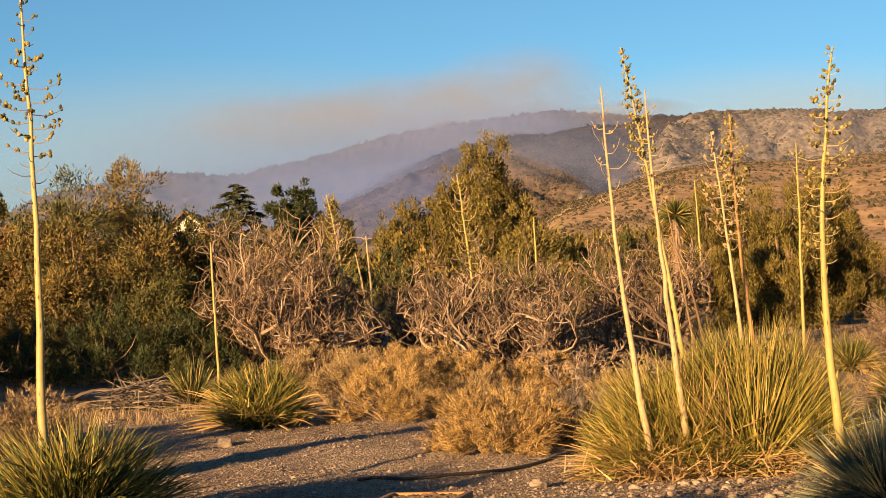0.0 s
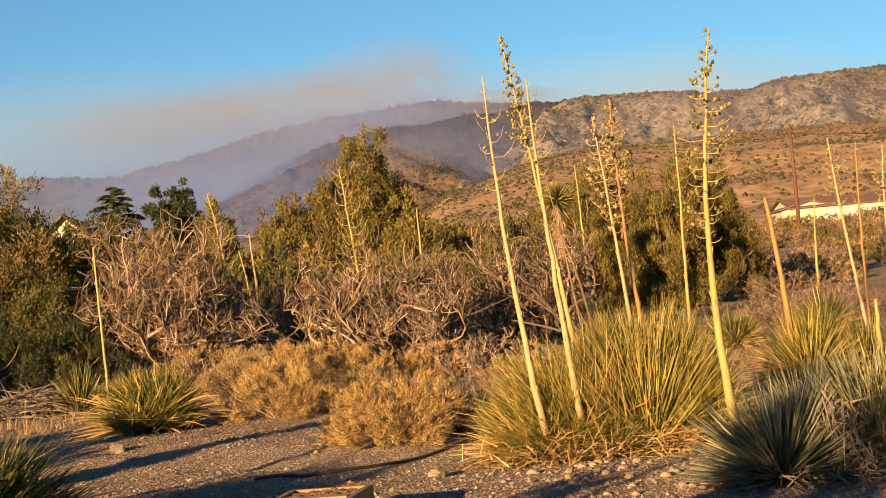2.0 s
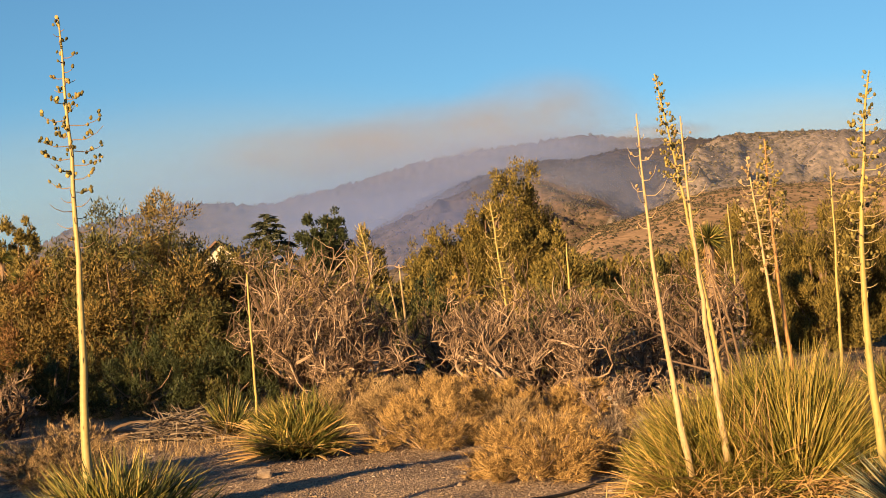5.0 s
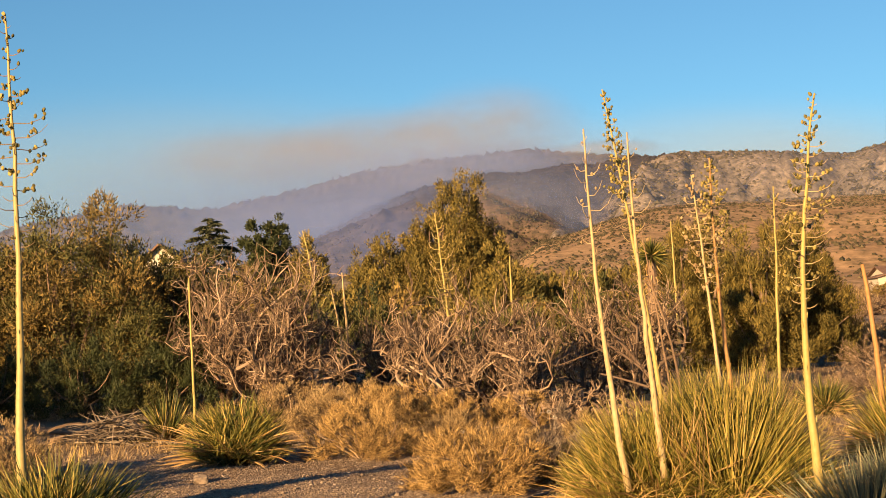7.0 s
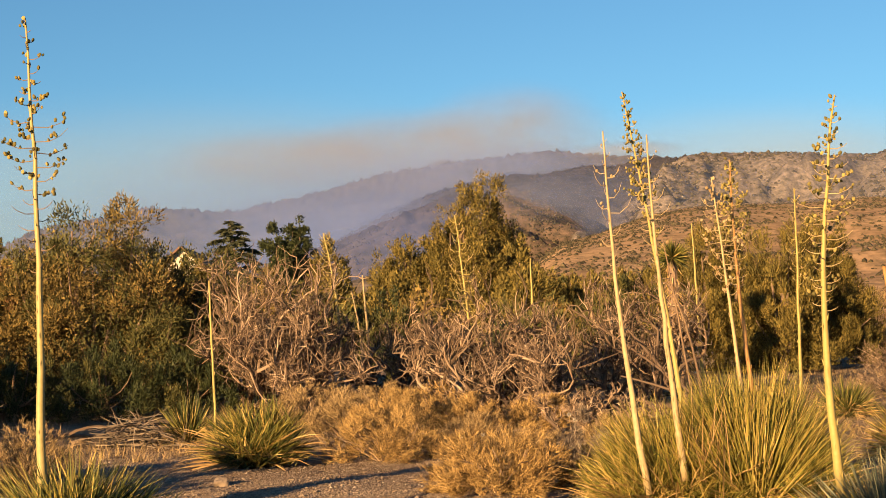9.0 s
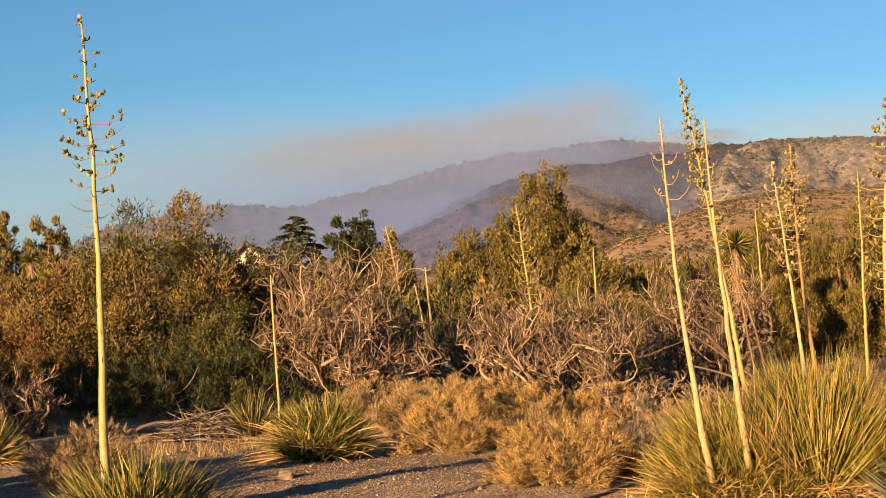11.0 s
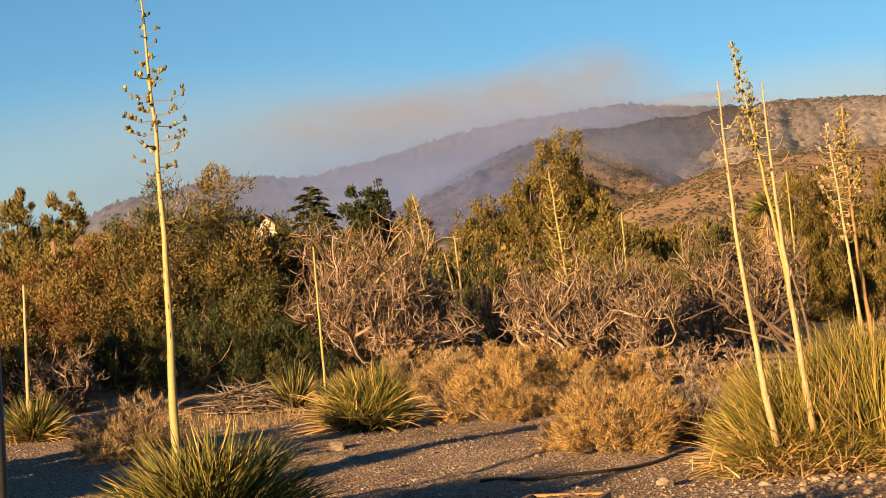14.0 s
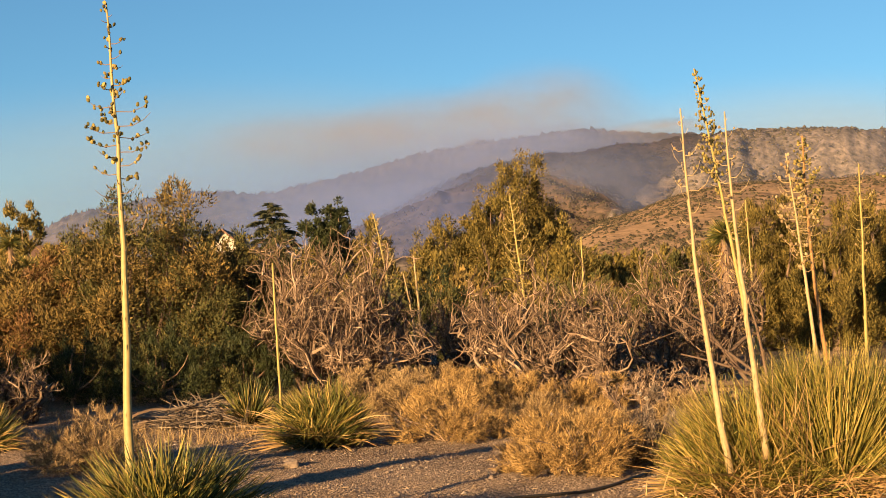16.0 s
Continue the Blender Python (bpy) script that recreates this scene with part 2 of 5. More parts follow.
M_smoke = material("brown_smoke", smoke_build((0.100, 0.110, 0.150), 0.70, 1.6))
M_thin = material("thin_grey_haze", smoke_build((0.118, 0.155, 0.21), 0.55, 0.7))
# from here to M_haze: distance haze put into the colour of see-through shells
M_valley = material("dark_blue_haze_tint", smoke_build((0.030, 0.043, 0.10), 0.74, 1.2))
M_lilac = material("lilac_haze_tint", smoke_build((0.052, 0.078, 0.21), 0.70, 1.0))
M_air = material("evening_air_tint", smoke_build((0.085, 0.11, 0.21), 0.2, 0.6))
M_veil = material("thin_blue_haze_tint", smoke_build((0.072, 0.104, 0.245), 0.66, 1.0))
M_dusk = material("dusky_blue_haze_tint", smoke_build((0.030, 0.053, 0.145), 0.45, 1.2))
M_haze = material("blue_haze_tint", smoke_build((0.058, 0.095, 0.245), 0.86, 1.0))
M_wood = barky("weathered_board", (0.26, 0.17, 0.10), (0.42, 0.30, 0.19), 18, 0.8, 0.004)
M_pole = barky("creosoted_pole_wood", (0.07, 0.035, 0.022), (0.14, 0.07, 0.045), 6, 0.8, 0.01)
M_rock = barky("pale_granite", (0.18, 0.145, 0.115), (0.34, 0.28, 0.225), 22, 0.9, 0.01)
M_rubber = barky("black_rubber", (0.012, 0.012, 0.012), (0.03, 0.028, 0.026), 40, 0.6, 0.001)
# near-black steel: the shade on the fence post is put into its colour
M_steel = material("weathered_steel_in_shade", lambda nt: surface(nt, ramp(nt, noise_tex(nt, 9, 5), [(0.3, (0.022, 0.021, 0.018)), (0.7, (0.05, 0.047, 0.04))]), 0.55, bump(nt, noise_tex(nt, 60, 4), 0.2, 0.002), 0.4))
M_wire = material("galvanised_wire", lambda nt: surface(nt, ramp(nt, noise_tex(nt, 30, 3), [(0.3, (0.04, 0.037, 0.034)), (0.7, (0.08, 0.075, 0.07))]), 0.6, None, 0.3))
M_stucco = material("off_white_stucco", lambda nt: surface(nt, ramp(nt, noise_tex(nt, 2.5, 5), [(0.3, (0.33, 0.31, 0.28)), (0.7, (0.40, 0.38, 0.345))]), 0.9, bump(nt, noise_tex(nt, 40, 3), 0.3, 0.01)))
M_roof = material("brown_shingle", lambda nt: surface(nt, ramp(nt, noise_tex(nt, 3.0, 5), [(0.3, (0.10, 0.06, 0.045)), (0.7, (0.19, 0.12, 0.09))]), 0.9, bump(nt, noise_tex(nt, 12, 3), 0.5, 0.03)))
M_doorwhite = material("white_garage_door", lambda nt: surface(nt, ramp(nt, noise_tex(nt, 1.5, 4), [(0.3, (0.46, 0.45, 0.43)), (0.7, (0.53, 0.52, 0.5))]), 0.6))
M_glass = material("dark_window_glass", lambda nt: surface(nt, ramp(nt, noise_tex(nt, 0.7, 2), [(0.3, (0.02, 0.025, 0.03)), (0.7, (0.04, 0.045, 0.05))]), 0.08, None, 0.6))
M_petal = leafy("white_petal", [(0.0, (0.36, 0.33, 0.29)), (1.0, (0.50, 0.47, 0.42))], "island", 0.7, 0.2, 8.0, (0.9, 0.9, 0.9))
M_stone_bits = leafy("gravel_stones", [(0.0, (0.11, 0.088, 0.072)), (0.6, (0.23, 0.185, 0.15)), (0.93, (0.29, 0.24, 0.195)), (1.0, (0.46, 0.41, 0.36))], "island", 0.9, 0.0, 3.0, (0.8, 0.8, 0.8))
M_litter = leafy("dry_litter", [(0.0, (0.12, 0.08, 0.05)), (0.5, (0.22, 0.16, 0.10)), (1.0, (0.36, 0.29, 0.20))], "island", 0.9, 0.1, 2.0)
M_mulch = barky("dark_planter_soil", (0.06, 0.042, 0.028), (0.22, 0.15, 0.095), 60, 0.95, 0.02)
M_lumber = barky("orange_new_lumber", (0.25, 0.125, 0.045), (0.34, 0.18, 0.07), 9, 0.6, 0.002)


# ---- mesh helpers ----
rng = np.random.default_rng(7)


def mesh_part(name, verts, faces, mat, parent=None, label="", smooth=False):
    me = bpy.data.meshes.new(name)
    if isinstance(faces, np.ndarray):
        faces = faces.tolist()
    me.from_pydata(np.asarray(verts).reshape(-1, 3).tolist() if isinstance(verts, np.ndarray) else verts, [], faces)
    me.materials.append(mat)
    if smooth:
        me.shade_smooth()
    ob = new(name, me)
    ob.parent = parent
    if label:
        ob["label"] = label
    return ob


def part(name, bm, mat, parent=None, label=""):
    me = bpy.data.meshes.new(name)
    bm.to_mesh(me)
    bm.free()
    me.materials.append(mat)
    ob = new(name, me)
    ob.parent = parent
    if label:
        ob["label"] = label
    return ob


def thing(name, x, y, z, label, category, group="", kind="", turn=0.0):
    e = new(name)
    e.empty_display_size = 0.1
    e.matrix_world = pose(x, y, z, 0, 0, turn)
    return tagged(e, label, category, group, kind)


def unit(v):
    return v / (np.linalg.norm(v, axis=-1, keepdims=True) + 1e-9)


class Geo:
    """Collects the vertices and faces of one mesh."""

    def __init__(self):
        self.v, self.f, self.n = [], [], 0

    def add(self, verts, faces):
        verts = np.asarray(verts, float).reshape(-1, 3)
        self.v.append(verts)
        self.f.extend((np.asarray(faces) + self.n).tolist())
        self.n += len(verts)

    def ribbons(self, o, d, length, width, droop=0.0, segs=2, fold=0.0, face=None):
        """Tapered ribbons from o along d; they bend down by droop; fold makes them channelled; face: where their flat side looks."""
        k = len(o)
        if not k:
            return
        d = unit(np.asarray(d, float))
        length, width, droop = (np.broadcast_to(np.asarray(a, float), (k,)) for a in (length, width, droop))
        side = unit(np.cross(d, rng.normal(size=(k, 3)) if face is None else np.asarray(face, float)))
        rows = []
        cols = 3 if fold else 2
        nrm = np.cross(side, d)
        for i in range(segs + 1):
            s = i / segs
            p = o + d * (length * s)[:, None] - np.array([0, 0, 1.0]) * (droop * length * s * s)[:, None]
            w = (width * (1 - s) ** 0.6 * 0.5 + 0.0006)[:, None]
            row = [p - side * w, p + side * w] if not fold else [p - side * w, p + nrm * w * fold, p + side * w]
            rows.append(np.stack(row, 1))
        v = np.stack(rows, 1).reshape(k, -1, 3)
        quads = []
        for i in range(segs):
            for c in range(cols - 1):
                a = i * cols + c
                quads.append([a, a + 1, a + cols + 1, a + cols])
        f = (np.array(quads)[None] + (np.arange(k) * v.shape[1])[:, None, None]).reshape(-1, 4)
        self.add(v, f)

    def tube(self, pts, radii, sides=5, cap=True):
        pts, radii = np.asarray(pts, float), np.asarray(radii, float)
        tang = unit(np.gradient(pts, axis=0))
        ref = np.array([0.31, 0.22, 0.92]) if abs(tang[0][2]) < 0.8 else np.array([0.9, 0.3, 0.1])
        a = unit(np.cross(tang, ref))
        b = np.cross(tang, a)
        th = np.arange(sides) * 2 * np.pi / sides
        v = pts[:, None] + radii[:, None, None] * (a[:, None] * np.cos(th)[None, :, None] + b[:, None] * np.sin(th)[None, :, None])
        f = [[i * sides + j, i * sides + (j + 1) % sides, (i + 1) * sides + (j + 1) % sides, (i + 1) * sides + j] for i in range(len(pts) - 1) for j in range(sides)]
        base = self.n
        self.add(v, f)
        if cap:
            self.f.append([base + (len(pts) - 1) * sides + j for j in range(sides)])
            self.f.append([base + j for j in reversed(range(sides))])

    def done(self, name, mat, parent=None, label="", smooth=False):
        return mesh_part(name, np.concatenate(self.v), self.f, mat, parent, label, smooth)


def spline(pts, n):
    """A smooth line of n points through the given ones."""
    pts = np.asarray(pts, float)
    t = np.concatenate([[0], np.cumsum(np.linalg.norm(np.diff(pts, axis=0), axis=1))])
    t = t / t[-1]
    s = np.linspace(0, 1, n)
    if len(pts) < 3:
        return np.stack([np.interp(s, t, pts[:, i]) for i in range(3)], 1)
    deg = min(len(pts) - 1, 2 if len(pts) == 4 else 3)
    return np.stack([np.polyval(np.polyfit(t, pts[:, i], deg), s) for i in range(3)], 1)


def sphere_dirs(n, low=-1.0, high=1.0):
    z = rng.uniform(low, high, n)
    a = rng.uniform(0, 2 * np.pi, n)
    r = np.sqrt(1 - z * z)
    return np.stack([r * np.cos(a), r * np.sin(a), z], 1)


# ---- ground and distance ----
def ground_z(x, y):
    """Level by the camera, then rising gently towards the hills."""
    rise = 0.03 * 6.0 * np.logaddexp(0, (y - 19.0) / 6.0)
    return np.minimum(rise, 60.0) - 0.085


def steps(lo, hi, fine, far):
    near = np.arange(lo, hi + 1e-6, fine)
    out, s, p = [], fine, hi
    while p < far:
        s *= 1.22
        p += s
        out.append(p - hi)
    out = np.array(out)
    return np.concatenate([(lo - out)[::-1], near, hi + out])


xs, ys = steps(-8.0, 8.0, 0.11, 4300), steps(9.0, 36.0, 0.12, 4300)
gx, gy = np.meshgrid(xs, ys)
gz = ground_z(gx, gy)
near_w = np.exp(-np.maximum(0, np.hypot(gx, gy - 20) - 25) / 15)
rel = np.array([noise.noise((x * 0.45, y * 0.45, 0)) * 0.05 + noise.noise((x * 1.9, y * 1.9, 3)) * 0.022 + noise.noise((x * 5, y * 5, 7)) * 0.02 for x, y in zip(gx.ravel(), gy.ravel())]).reshape(gx.shape)
gz = gz + rel * near_w
ny, nx = gx.shape
idx = np.arange(ny * nx).reshape(ny, nx)
gf = np.stack([idx[:-1, :-1], idx[:-1, 1:], idx[1:, 1:], idx[1:, :-1]], -1).reshape(-1, 4)
ground = tagged(mesh_part("ground", np.stack([gx, gy, gz], -1), gf, M_ground, smooth=True), "pale gravelly desert soil with dry litter", "ground", kind="structure")


def ground_at(x, y):
    """Height of the ground sheet."""
    i = int(np.clip(np.searchsorted(ys, y) - 1, 0, ny - 2))
    j = int(np.clip(np.searchsorted(xs, x) - 1, 0, nx - 2))
    u, w = (x - xs[j]) / (xs[j + 1] - xs[j]), (y - ys[i]) / (ys[i + 1] - ys[i])
    return float((gz[i, j] * (1 - u) + gz[i, j + 1] * u) * (1 - w) + (gz[i + 1, j] * (1 - u) + gz[i + 1, j + 1] * u) * w)


HILLS = {}


def hill(name, crest, d_base, d_crest, mat, label, rough, cells, az=(-34, 38), n_az=680, n_r=64, jag=0.0):
    """A mountain side: rises from d_base to a crest of the given bearings and elevations, then falls behind."""
    a = np.linspace(*az, n_az)
    el = np.interp(a, [c[0] for c in crest], [c[1] for c in crest])
    k = np.ones(11) / 11
    el = np.convolve(np.pad(el, 5, "edge"), k, "valid")
    s = np.linspace(0, 1.35, n_r)
    A, S = np.meshgrid(np.radians(a), s)
    zc = np.tan(np.radians(el)) * d_crest + 1.4
    D = d_base + (d_crest - d_base) * S
    x, y = D * np.sin(A), D * np.cos(A)
    zb = ground_z(x, y) - 4
    prof = np.where(S <= 1, S ** 1.15, 1 - (S - 1) * 1.6)
    z = zb + (zc[None] - zb) * prof
    ridge = np.empty_like(z)
    for i in range(n_r):
        for j in range(n_az):
            p = (x[i, j] / cells, y[i, j] / cells, 2.0)
            ridge[i, j] = 0.65 - 1.5 * abs(noise.noise(p)) - 0.6 * abs(noise.noise((p[0] * 2.3, p[1] * 2.3, 5.0))) - 0.36 * abs(noise.noise((p[0] * 5.1, p[1] * 5.1, 9.0))) - 0.2 * abs(noise.noise((p[0] * 11.0, p[1] * 11.0, 4.0)))
    fade = np.clip(np.minimum(S * 5, np.abs(1 - S) * 2.4), 0, 1)
    z = z + ridge * rough * fade
    z = z + jag * rng.normal(size=z.shape) * (np.abs(S - 1) < 0.1)
    HILLS[name] = (a, np.stack([x, y, z], -1))
    idx = np.arange(n_r * n_az).reshape(n_r, n_az)
    f = np.stack([idx[:-1, :-1], idx[:-1, 1:], idx[1:, 1:], idx[1:, :-1]], -1).reshape(-1, 4)
    return tagged(mesh_part(name, HILLS[name][1], f, mat, smooth=True), label, "mountain", kind="structure")


hill("backdrop_far", [(-40, 2.0), (-16.5, 3.2), (-14.8, 4.2), (-14, 4.54), (-10.45, 5.2), (-8.5, 5.15), (-7.5, 5.0), (-4.85, 5.52), (-2.2, 6.2), (0.4, 6.53), (3.6, 6.86), (5.2, 6.68), (8, 6.4), (44, 5)],
     2700, 4100, M_far, "hazy pine-fringed far mountain ridge under smoke", 60, 330, jag=3.0)
hill("backdrop_middle", [(-40, 0.5), (-7, 2.2), (-4.04, 3.91), (-1.8, 5.0), (0.23, 5.68), (2.25, 6.06), (3.85, 6.0), (5.06, 6.27), (6.24, 6.16), (7.44, 6.43), (9, 6.4), (14, 5.8), (44, 5)],
     1500, 2700, M_mid, "dark burnt mountain ridge with brown gullies", 55, 260, jag=1.5)
hill("backdrop_right", [(-40, -2), (3.4, 1.0), (5.0, 3.2), (6.0, 4.0), (6.7, 4.8), (8.1, 6.15), (8.8, 6.42), (9.61, 6.44), (12.4, 6.32), (14.9, 6.03), (15.9, 6.37), (17.2, 6.35), (19.4, 6.38), (30, 6.5), (44, 6)],
     800, 2000, M_right, "rocky chaparral mountain side in evening sun", 56, 190, jag=1.2)
hill("backdrop_near", [(-40, -3), (2.2, 1.6), (3.3, 2.78), (4.1, 3.5), (5.1, 3.65), (6.1, 4.03), (7.3, 4.42), (8.6, 4.6), (10.3, 4.66), (12.2, 4.62), (14.8, 4.7), (19.3, 4.55), (44, 4.3)],
     320, 950, M_near, "orange dry-grass foothill dotted with scrub", 7, 150, jag=0.4)
hill("backdrop_spur", [(-40, -2), (0.4, 2.0), (1.1, 4.4), (1.6, 5.4), (2.1, 5.66), (2.5, 5.66), (3.12, 5.4), (4.27, 4.9), (5.41, 4.25), (6.1, 3.5), (7.0, 2.4), (44, -2)],
     1130, 1450, M_spur, "sunlit brown spur dotted with scrub under the burnt ridge", 26, 120, jag=0.8)


def clumps_on(hill_name, n, lo, hi, label, az, mat, name="chaparral", category="shrubs", squash=0.85):
    """Round shrub clumps or boulders scattered over a mountain side, as one sheet."""
    bear, co = HILLS[hill_name]
    cols = np.where((bear > az[0]) & (bear < az[1]))[0]
    i, j = 3 + (len(co) * 0.72 - 3) * rng.uniform(0, 1, n * 2) ** 0.8, rng.uniform(cols[0], cols[-2], n * 2)
    dens = np.array([noise.noise((a * 0.13, b * 0.035, 4.0)) for a, b in zip(i, j)])
    keep = np.argsort(-(dens + rng.normal(size=n * 2) * 0.3))[:n]
    i, j = i[keep], j[keep]
    i0, j0 = i.astype(int), j.astype(int)
    u, w = (i - i0)[:, None], (j - j0)[:, None]
    p = (co[i0, j0] * (1 - u) + co[i0 + 1, j0] * u) * (1 - w) + (co[i0, j0 + 1] * (1 - u) + co[i0 + 1, j0 + 1] * u) * w
    base = np.array([(1, 0, 0), (0.3, 0.95, 0), (-0.8, 0.6, 0), (-0.8, -0.6, 0), (0.3, -0.95, 0), (0.6, 0.4, 0.7), (-0.5, 0.4, 0.75), (-0.1, -0.6, 0.7), (0, 0, 1.05)])
    f = np.array([(0, 1, 5), (1, 2, 6), (1, 6, 5), (2, 3, 6), (3, 4, 7), (3, 7, 6), (4, 0, 7), (0, 5, 7), (5, 6, 8), (6, 7, 8), (7, 5, 8)])
    r = rng.uniform(lo, hi, n) * rng.uniform(0.6, 1.3, n)
    v = p[:, None] + base[None] * rng.uniform(0.75, 1.25, (n, 9, 3)) * r[:, None, None] * [1, 1, squash]
    g = Geo()
    g.add(v, (f[None] + (np.arange(n) * 9)[:, None, None]).reshape(-1, 3))
    tagged(g.done(name, mat), label, category, kind="stuff")


clumps_on("backdrop_right", 18000, 0.9, 2.6, "dark chaparral clumps over the rocky mountain side", (4, 24), M_chaparral)
clumps_on("backdrop_right", 4000, 0.5, 1.5, "pale boulders between the chaparral", (6, 24), M_boulder, "boulders", "rocks", 0.6)
clumps_on("backdrop_near", 11000, 0.3, 0.95, "dark scrub clumps dotting the dry foothill", (2, 24), M_chaparral)
clumps_on("backdrop_middle", 8000, 1.0, 2.7, "dark scrub clumps over the burnt ridge", (-8, 11), M_burnt)
clumps_on("backdrop_spur", 3600, 0.6, 1.6, "dark scrub clumps dotting the sunlit spur", (0, 8), M_chaparral)
# pines along the crest of the far ridge
bear, fc = HILLS["backdrop_far"]
g = Geo()
mid = len(bear) // 2
crest_row = int(np.argmax(fc[:, mid, 2] / np.hypot(fc[:, mid, 0], fc[:, mid, 1])))
cols = np.where((bear > -15.5) & (bear < 6))[0]
for q in range(520):
    c = rng.integers(cols[0], cols[-1])
    p = fc[crest_row, c] * (1 - (t := rng.uniform())) + fc[crest_row, c + 1] * t
    h = rng.uniform(3, 9)
    g.tube([p - [0, 0, 4], p + [0, 0, h * 0.45], p + [0, 0, h]], [h * 0.26, h * 0.2, 0.2], 5, cap=False)
tagged(g.done("ridge_pines", M_chaparral), "dark pines fringing the far ridge", "trees", kind="stuff")


# ---- plant kinds ----
def leaf_meshes(mat, length, width):
    """A few sword leaves: channelled, tapering to a spine, each bent a little otherwise."""
    out = []
    for k in range(6):
        v, f, bend, twist = [], [], (0.02, 0.08, 0.16, -0.03, 0.25, 0.05)[k], (0.0, 0.2, -0.25, 0.4, -0.1, 0.1)[k]
        for i, (s, w) in enumerate(((0, 0.8), (0.18, 0.75), (0.55, 1.0), (0.85, 0.5))):
            half, a = w * width / 2, twist * s * 3
            p = np.array([0, -bend * length * s * s, length * s])
            sd = np.array([math.cos(a), math.sin(a), 0])
            up = np.array([-math.sin(a), math.cos(a), 0])
            v += [p - sd * half, p - up * half * 0.5, p + sd * half]
        v.append(np.array([0, -bend * length, length]))
        for i in range(3):
            b = i * 3
            f += [[b, b + 1, b + 4, b + 3], [b + 1, b + 2, b + 5, b + 4]]
        f += [[9, 10, 12], [10, 11, 12]]
        me = bpy.data.meshes.new("leaf")
        me.from_pydata([tuple(p) for p in v], [], f)
        me.materials.append(mat)
        out.append(me)
    return out


LEAVES = {}


def swords(parent, centre, rx, ry, h, n_parts, n_mass, key="gold", width=0.015, core=0.10, hollow=None, gap=0.72, low=0.04, droop=0.05, dry=0.06, lean=(0.0, 0.0)):
    """One rosette of straight sword leaves that all spring from its heart; hollow: a side where the leaves stand open."""
    c = np.array(centre, float)
    if key not in LEAVES:
        LEAVES[key] = leaf_meshes({"grey": M_leaf_grey, "gold": M_leaf_gold, "green": M_leaf}[key], 1.0, 0.035)
    n = n_parts + n_mass
    d = sphere_dirs(n * 2, low, 0.99)
    if hollow is not None:
        d = d[d @ unit(np.array(hollow, float)) < gap + rng.normal(size=len(d)) * 0.06]
    d = d[:n]
    n = len(d)
    swell = np.array([0.95 + 0.2 * noise.noise(Vector(v) * 2.4 + c_off) for c_off in (Vector(c) * 3 + parent.matrix_world.translation,) for v in d])
    tip = d * [rx, ry, h] * (swell * (1 - 0.32 * rng.uniform(0, 1, n) ** 2))[:, None] + np.array([lean[0], lean[1], 0]) * d[:, 2:3]
    start = d * [core, core, core * 1.2] * rng.uniform(0.2, 1.0, n)[:, None] + rng.normal(size=(n, 3)) * core * 0.25
    start[:, 2] = np.maximum(start[:, 2], 0.02)
    way = tip - start
    ln = np.linalg.norm(way, axis=1)
    way = unit(way)
    for k in range(min(n_parts, n)):
        ob = new("leaf", LEAVES[key][int(rng.integers(6))])
        ob.parent = parent
        m = Matrix.Translation(c + start[k]) @ Vector(way[k]).to_track_quat("Z", "Y").to_matrix().to_4x4() @ Matrix.Rotation(rng.uniform(0, 6.28), 4, "Z")
        ob.matrix_local = m @ Matrix.Diagonal((width / 0.035 * rng.uniform(0.9, 1.3), width / 0.035, ln[k], 1))
    q = slice(n_parts, n)
    g = Geo()
    k = n - n_parts
    g.ribbons(c + start[q], way[q], ln[q], width * rng.uniform(0.75, 1.25, k), rng.uniform(-0.02, droop, k), 3, 0.4, unit(np.array([0, 0, 1.0]) + rng.normal(size=(k, 3)) * 0.6))
    g.done("leaf_mass", {"grey": M_leaf_grey_mass, "gold": M_leaf_gold_mass, "green": M_leaf_mass}[key], parent, "dense narrow yucca blades")["kind"] = "stuff"
    nd = int(n * dry)
    if nd:
        g = Geo()
        v = sphere_dirs(nd, -0.05, 0.5)
        if hollow is not None:
            v[:, 2] = np.minimum(v[:, 2], 0.3)
        g.ribbons(c + v * core + [0, 0, 0.06], v * [rx, ry, h], np.linalg.norm(v * [rx, ry, h], axis=1) * rng.uniform(0.45, 0.85, nd), width * rng.uniform(0.7, 1.3, nd), rng.uniform(0.1, 0.3, nd), 3, 0.3)
        g.done("dry_skirt", M_leaf_dead if key == "grey" else M_leaf_dry, parent, "dry straw-coloured dead leaves")["kind"] = "stuff"


def thatch(parent, centre, spread, n, way, length, mat, label, droop=0.3, width=0.012):
    """A sheaf of dead leaves fallen over one another."""
    g = Geo()
    o = np.array(centre, float) + rng.normal(size=(n, 3)) * spread
    o[:, 2] = np.maximum(o[:, 2], 0.03)
    d = np.array(way, float) + rng.normal(size=(n, 3)) * 0.35
    g.ribbons(o, d, length * rng.uniform(0.5, 1.1, n), width * rng.uniform(0.7, 1.3, n), rng.uniform(0, droop, n), 3, 0.3)
    np.maximum(g.v[0][:, 2], 0.006, out=g.v[0][:, 2])
    g.done("dead_leaves", mat, parent, label)["kind"] = "stuff"


